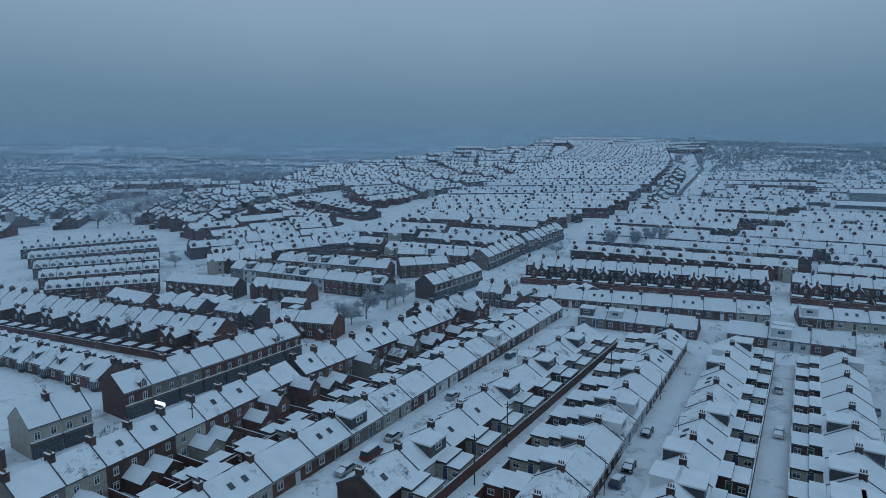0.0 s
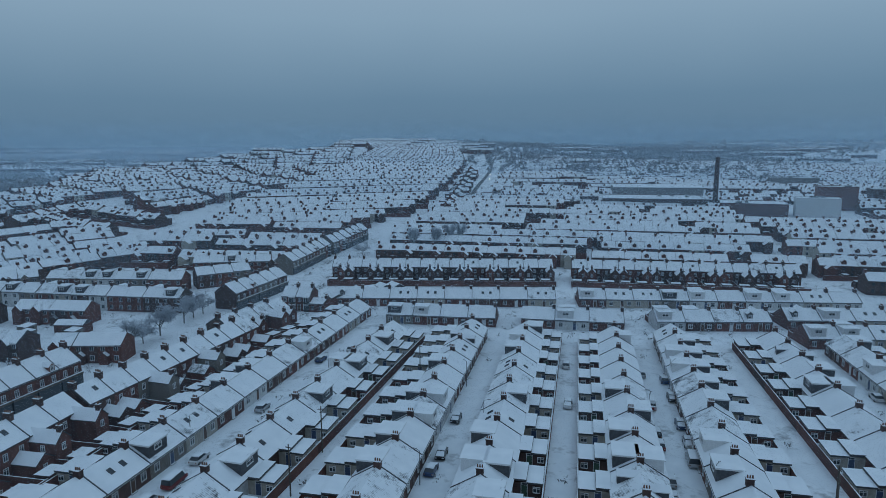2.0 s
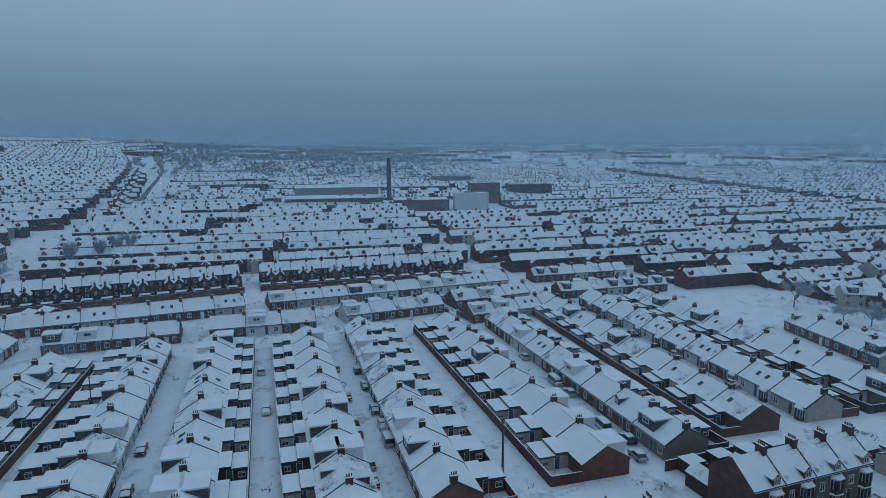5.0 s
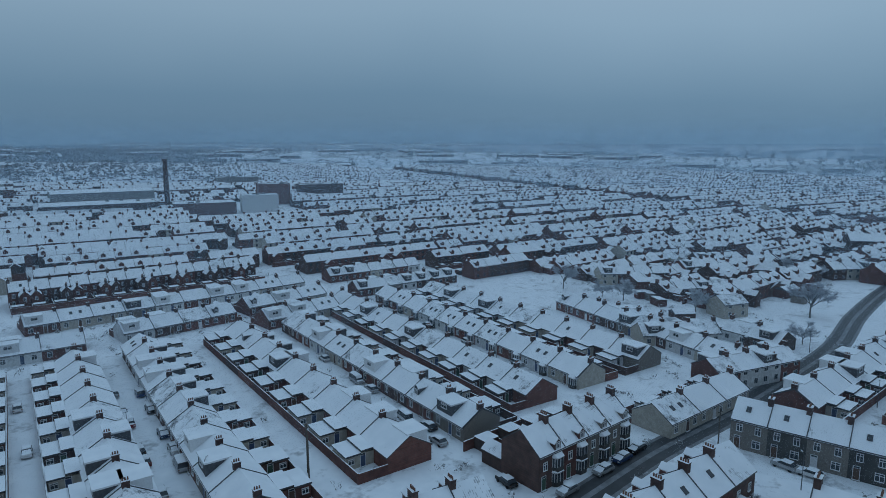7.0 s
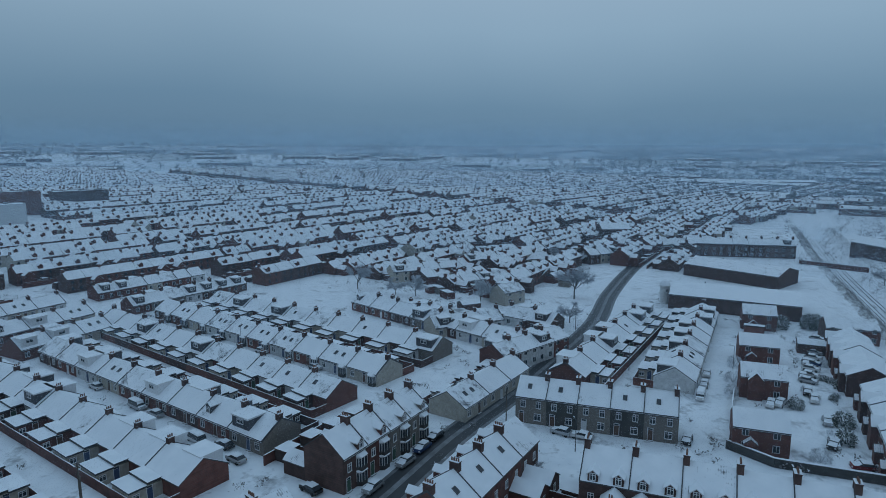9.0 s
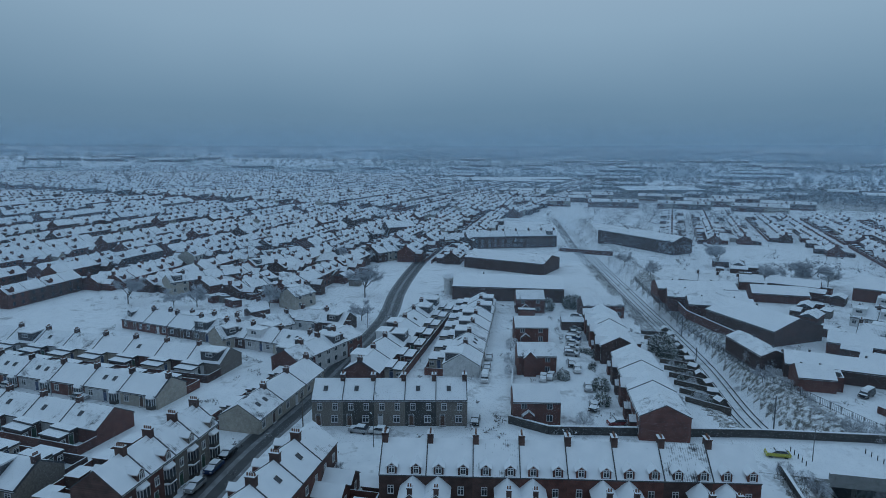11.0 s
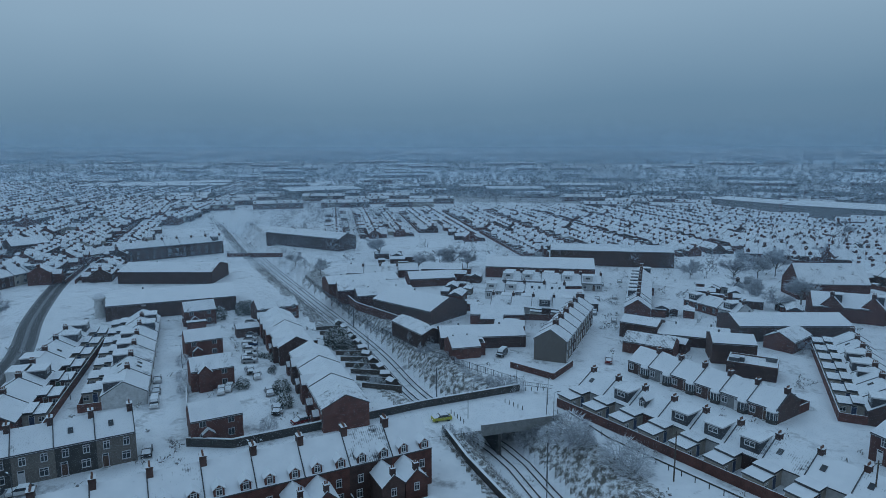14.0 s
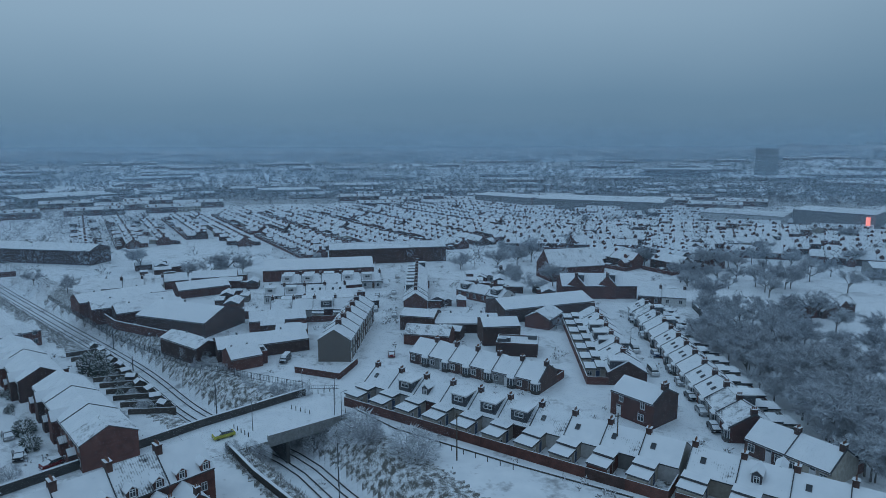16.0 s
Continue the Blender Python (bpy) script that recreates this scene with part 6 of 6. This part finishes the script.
along_v = math.pi / 2 - UA
cars = random.Random(21)
for i in range(9):
    p, q = (150.3, -70.0), (185.6, -87.6)
    car((p[0] + (q[0] - p[0]) * i / 8 + 2.5, p[1] + (q[1] - p[1]) * i / 8), math.atan2(q[1] - p[1], q[0] - p[0]) + 1.45, cars.choice((0, 1, 2, 4, 4)))
for u, v in ((-23.5, 105.5), (-24.0, 99.5), (-23.8, 121), (-18.6, 84), (-18.8, 91), (-18.4, 98), (-18.7, 108), (-18.5, 129), (15.6, 98), (16.0, 104), (15.8, 117), (15.7, 122), (16.1, 136), (15.8, 143), (15.8, 155), (21.0, 88), (20.8, 112), (21.2, 119), (20.9, 127), (21.1, 141), (20.8, 152), (-66, 80), (-65.5, 87), (-66, 95), (-60.5, 104), (-65.8, 118), (-60.6, 128), (-65.9, 150), (-61, 160),
             (58.5, 95), (65.3, 100), (58.8, 112), (59.0, 118), (65.2, 124), (65.0, 131), (59.2, 140), (65.2, 150), (59.0, 157), (98.5, 104), (98.7, 111), (104.6, 118), (98.9, 126), (104.8, 140), (98.8, 152), (104.6, 160), (-2.4, 158), (-1.4, 133)):
    car(uv(u, v), along_v + cars.choice((0, math.pi)) + cars.uniform(-0.03, 0.03), cars.choice((0, 1, 1, 2, 4, 4, 0, 3)), cars.random() < 0.08)
for p, q, k, van in (((108.3, 60.5), (104.7, 55.0), 4, True), ((101.6, 49.4), (99.0, 44.9), 1, False), ((103.8, 18.8), (108.2, 16.7), 1, False), ((109.5, 16.6), (113.8, 14.7), 2, False), ((114.3, 14.8), (118.3, 13.0), 0, False), ((94.8, 22.7), (99.4, 20.7), 1, False), ((93.2, 32.7), (91.3, 29.8), 0, False),
                      ((118.9, -9.6), (116.7, -13.8), 1, False), ((117.5, -13.4), (116.0, -16.9), 4, False), ((117.9, -33.2), (126.3, -36.6), 0, False), ((140.4, -41.9), (149.8, -45.4), 4, True), ((147.9, -44.7), (155.9, -47.6), 1, False), ((155.2, -47.4), (162.7, -50.1), 4, False), ((129.4, -63.7), (136.7, -66.5), 1, False), ((119.1, -60.2), (124.5, -61.8), 1, False), ((141.2, -66.3), (147.3, -68.6), 4, False), ((166.5, -75.2), (174.9, -78.6), 1, False), ((155.5, -69.9), (161.8, -72.4), 1, False), ((145.6, -66.8), (150.7, -69.0), 0, False), ((110.5, -61.1), (110.1, -64.3), 3, False), ((138.1, -57.9), (143.1, -61.5), 4, False), ((137.6, -55.8), (144.1, -59.1), 4, False),
                      ((92.0, -83.2), (90.3, -86.8), 5, False), ((88.9, -139.9), (97.0, -153.1), 3, False), ((109.8, -174.9), (118.0, -188.1), 1, False), ((127.7, -203.2), (135.7, -216.2), 4, False), ((119.7, -178.3), (126.3, -188.6), 1, False), ((130.6, -196.2), (137.5, -207.0), 1, False), ((143.6, -218.5), (151.2, -230.6), 1, False), ((142.4, -229.7), (150.6, -242.9), 4, False),
                      ((7.2, -130.5), (9.6, -135.9), 0, False), ((10.3, -138.1), (12.7, -143.4), 1, False), ((13.3, -145.4), (16.0, -150.9), 0, False), ((16.7, -153.6), (19.3, -160.8), 1, False), ((19.8, -161.5), (22.1, -166.5), 0, False), ((25.3, -172.7), (28.2, -179.3), 2, False), ((31.5, -188.4), (34.3, -195.0), 1, False), ((31.1, -174.0), (33.8, -179.3), 4, True), ((23.5, -157.8), (26.7, -164.1), 4, True), ((37.7, -204.0), (40.5, -210.4), 0, False), ((118.7, -60.0), (122.9, -63.3), 0, False), ((111.6, -123.2), (114.4, -129.8), 0, True)):
    car(p, math.atan2(q[1] - p[1], q[0] - p[0]), k, van)


# ---- lamps, poles and bollards ----
def street_lamp(p, turn=0.0):
    def make():
        root = empty("street_lamp", "slim grey steel street lamp", "street lamp", "street lamps")
        part("post", Geo().tube((0, 0, -0.3), (0, 0, 6.2), 0.09, 0.05, 0, 6).tube((0, 0, 6.15), (0.9, 0, 6.35), 0.04, 0.04, 0, 5), [STEEL], root)
        part("lamp_head", Geo().box(0.7, 1.35, -0.11, 0.11, 6.3, 6.42, 0, 1), [STEEL, SNOW], root)
        return root
    place("lamp", make, sits(Vector((*p, 0)), turn))


def pole(p, tall=9.0):
    def make():
        root = empty("telegraph_pole", "dark wooden telegraph pole", "pole", "telegraph poles")
        part("shaft", Geo().tube((0, 0, -0.5), (0, 0, tall), 0.14, 0.10, 0, 7), [TIMBER], root)
        part("crossarm", Geo().box(-0.6, 0.6, -0.05, 0.05, tall - 0.6, tall - 0.48), [TIMBER], root)
        return root
    place(("pole", tall), make, sits(Vector((*p, 0)), tree_dice.uniform(0, 3)))


for u, v in ((-24.9, 95), (-25, 140), (-17.6, 118), (14.8, 128), (22.2, 100), (22.2, 150), (57.9, 106), (66.6, 138), (97.6, 118), (105.4, 150), (-71, 100), (-59.6, 140)):
    street_lamp(uv(u, v), cars.uniform(0, 6))
for p in ((82.3, -106.0), (88.9, -87.9), (58.4, -75.6), (92.2, -107.0), (127.2, 12.2), (111.9, -11.7), (191.6, -18.9), (79.1, -101.6), (76.1, -100.1), (63.9, -142.9), (32.3, -174.3), (156.6, -29.0), (160.5, -55.3)):
    street_lamp(p, cars.uniform(0, 6))
for p in ((-46.4, 110.4), (5.1, 98.1), (11.9, 111.6), (82.3, 65.3), (39.1, 141.2), (118.7, 1.2), (78.8, 62.3), (47.4, -95.9), (21.8, -109.1), (82.1, 65.1)):
    pole(p)
for p in ((143.7, -101.7), (177.9, -120.0), (110.3, -98.2), (67.1, -86.8)):
    ob = tagged(new("mast", shared("mast", lambda: Geo().tube((0, 0, 0), (0, 0, 8.5), 0.16, 0.12, 0, 6).box(0, 3.2, -0.04, 0.04, 6.6, 6.75).mesh("mast", [STEEL]))), "grey steel overhead-line mast beside the track", "mast", "overhead-line masts")
    ob.matrix_basis = Matrix.Translation((p[0], p[1], -5.6)) @ Matrix.Rotation(2.2, 4, "Z")
bollard = Geo().tube((0, 0, -0.2), (0, 0, 1.0), 0.09, 0.08, 0, 6).mesh("bollard", [RUBBER])
for a, b, n in (((89.2, -99.7), (84.0, -99.5), 5), ((93.0, -86.9), (87.7, -85.5), 5), ((90.6, -108.4), (88.1, -111.7), 4), ((77.7, -103.6), (59.5, -100.8), 7), ((55.0, -99.3), (37.1, -97.4), 8)):
    for i in range(n):
        t = i / (n - 1)
        ob = tagged(new("bollard", bollard), "short dark bollard standing in the snow", "bollard", "bollards")
        ob.matrix_basis = at(a[0] + (b[0] - a[0]) * t, a[1] + (b[1] - a[1]) * t, 0)
# lit headlamps of far traffic
for p in ((272.8, 676.9), (286.8, 633.9), (252.4, 627.6)):
    ob = tagged(new("headlamp", shared("beam", lambda: Geo().box(-0.35, 0.35, -0.2, 0.2, 0.5, 1.0).mesh("headlamp", [HEADLIGHT]))), "lit headlamp of a distant vehicle", "headlamp")
    ob.matrix_basis = sits(Vector((*p, 0)), 0)


# shrubs and hedges in the yards close to the houses
bpy.context.view_layer.update()
CELL = 1.0
taken, beside = set(), set()
for ob in list(bpy.data.objects):
    if ob.type != "MESH" or ob.name.split(".")[0] in ("ground", "undergrowth", "far_woods", "far_terraces"):
        continue
    corners = [ob.matrix_world @ Vector(c) for c in ob.bound_box]
    x0, x1, y0, y1 = min(c.x for c in corners), max(c.x for c in corners), min(c.y for c in corners), max(c.y for c in corners)
    if x1 - x0 > 40 or y1 - y0 > 40 or not 90 < math.hypot(x0, y0) < 340:
        continue
    tall = max(c.z for c in corners) > 2.5 and x1 - x0 > 3
    for i in range(int(x0) - 3, int(x1) + 5):
        for j in range(int(y0) - 3, int(y1) + 5):
            if x0 - 1 < i < x1 + 1 and y0 - 1 < j < y1 + 1:
                taken.add((i, j))
            elif tall:
                beside.add((i, j))
SHRUB = Geo()
for i, j in sorted(beside - taken):
    if tree_dice.random() > (0.10 if noise.noise((i * 0.11, j * 0.11, 3)) > 0.05 else 0.0):
        continue
    x, y = i + tree_dice.uniform(-0.4, 0.4), j + tree_dice.uniform(-0.4, 0.4)
    z, h = float(terrain(np.float64(x), np.float64(y))), tree_dice.uniform(0.5, 1.7)
    for k in range(16):
        o = Vector((x + tree_dice.gauss(0, 0.4), y + tree_dice.gauss(0, 0.4), z + h * tree_dice.uniform(0, 0.85)))
        d, s = (Vector((tree_dice.gauss(0, 0.25), tree_dice.gauss(0, 0.25), tree_dice.uniform(0.1, 0.5))) for q in range(2))
        SHRUB.face([o, o + s * 0.5, o + d * 0.8 + s * 0.4, o + d], 1 if k % 5 == 0 else 0)
tagged(new("yard_shrubs", SHRUB.mesh("yard_shrubs", [BRAMBLE, SNOW])), "dark frosted shrubs and hedges in the snowy yards", "shrubs", kind="stuff")
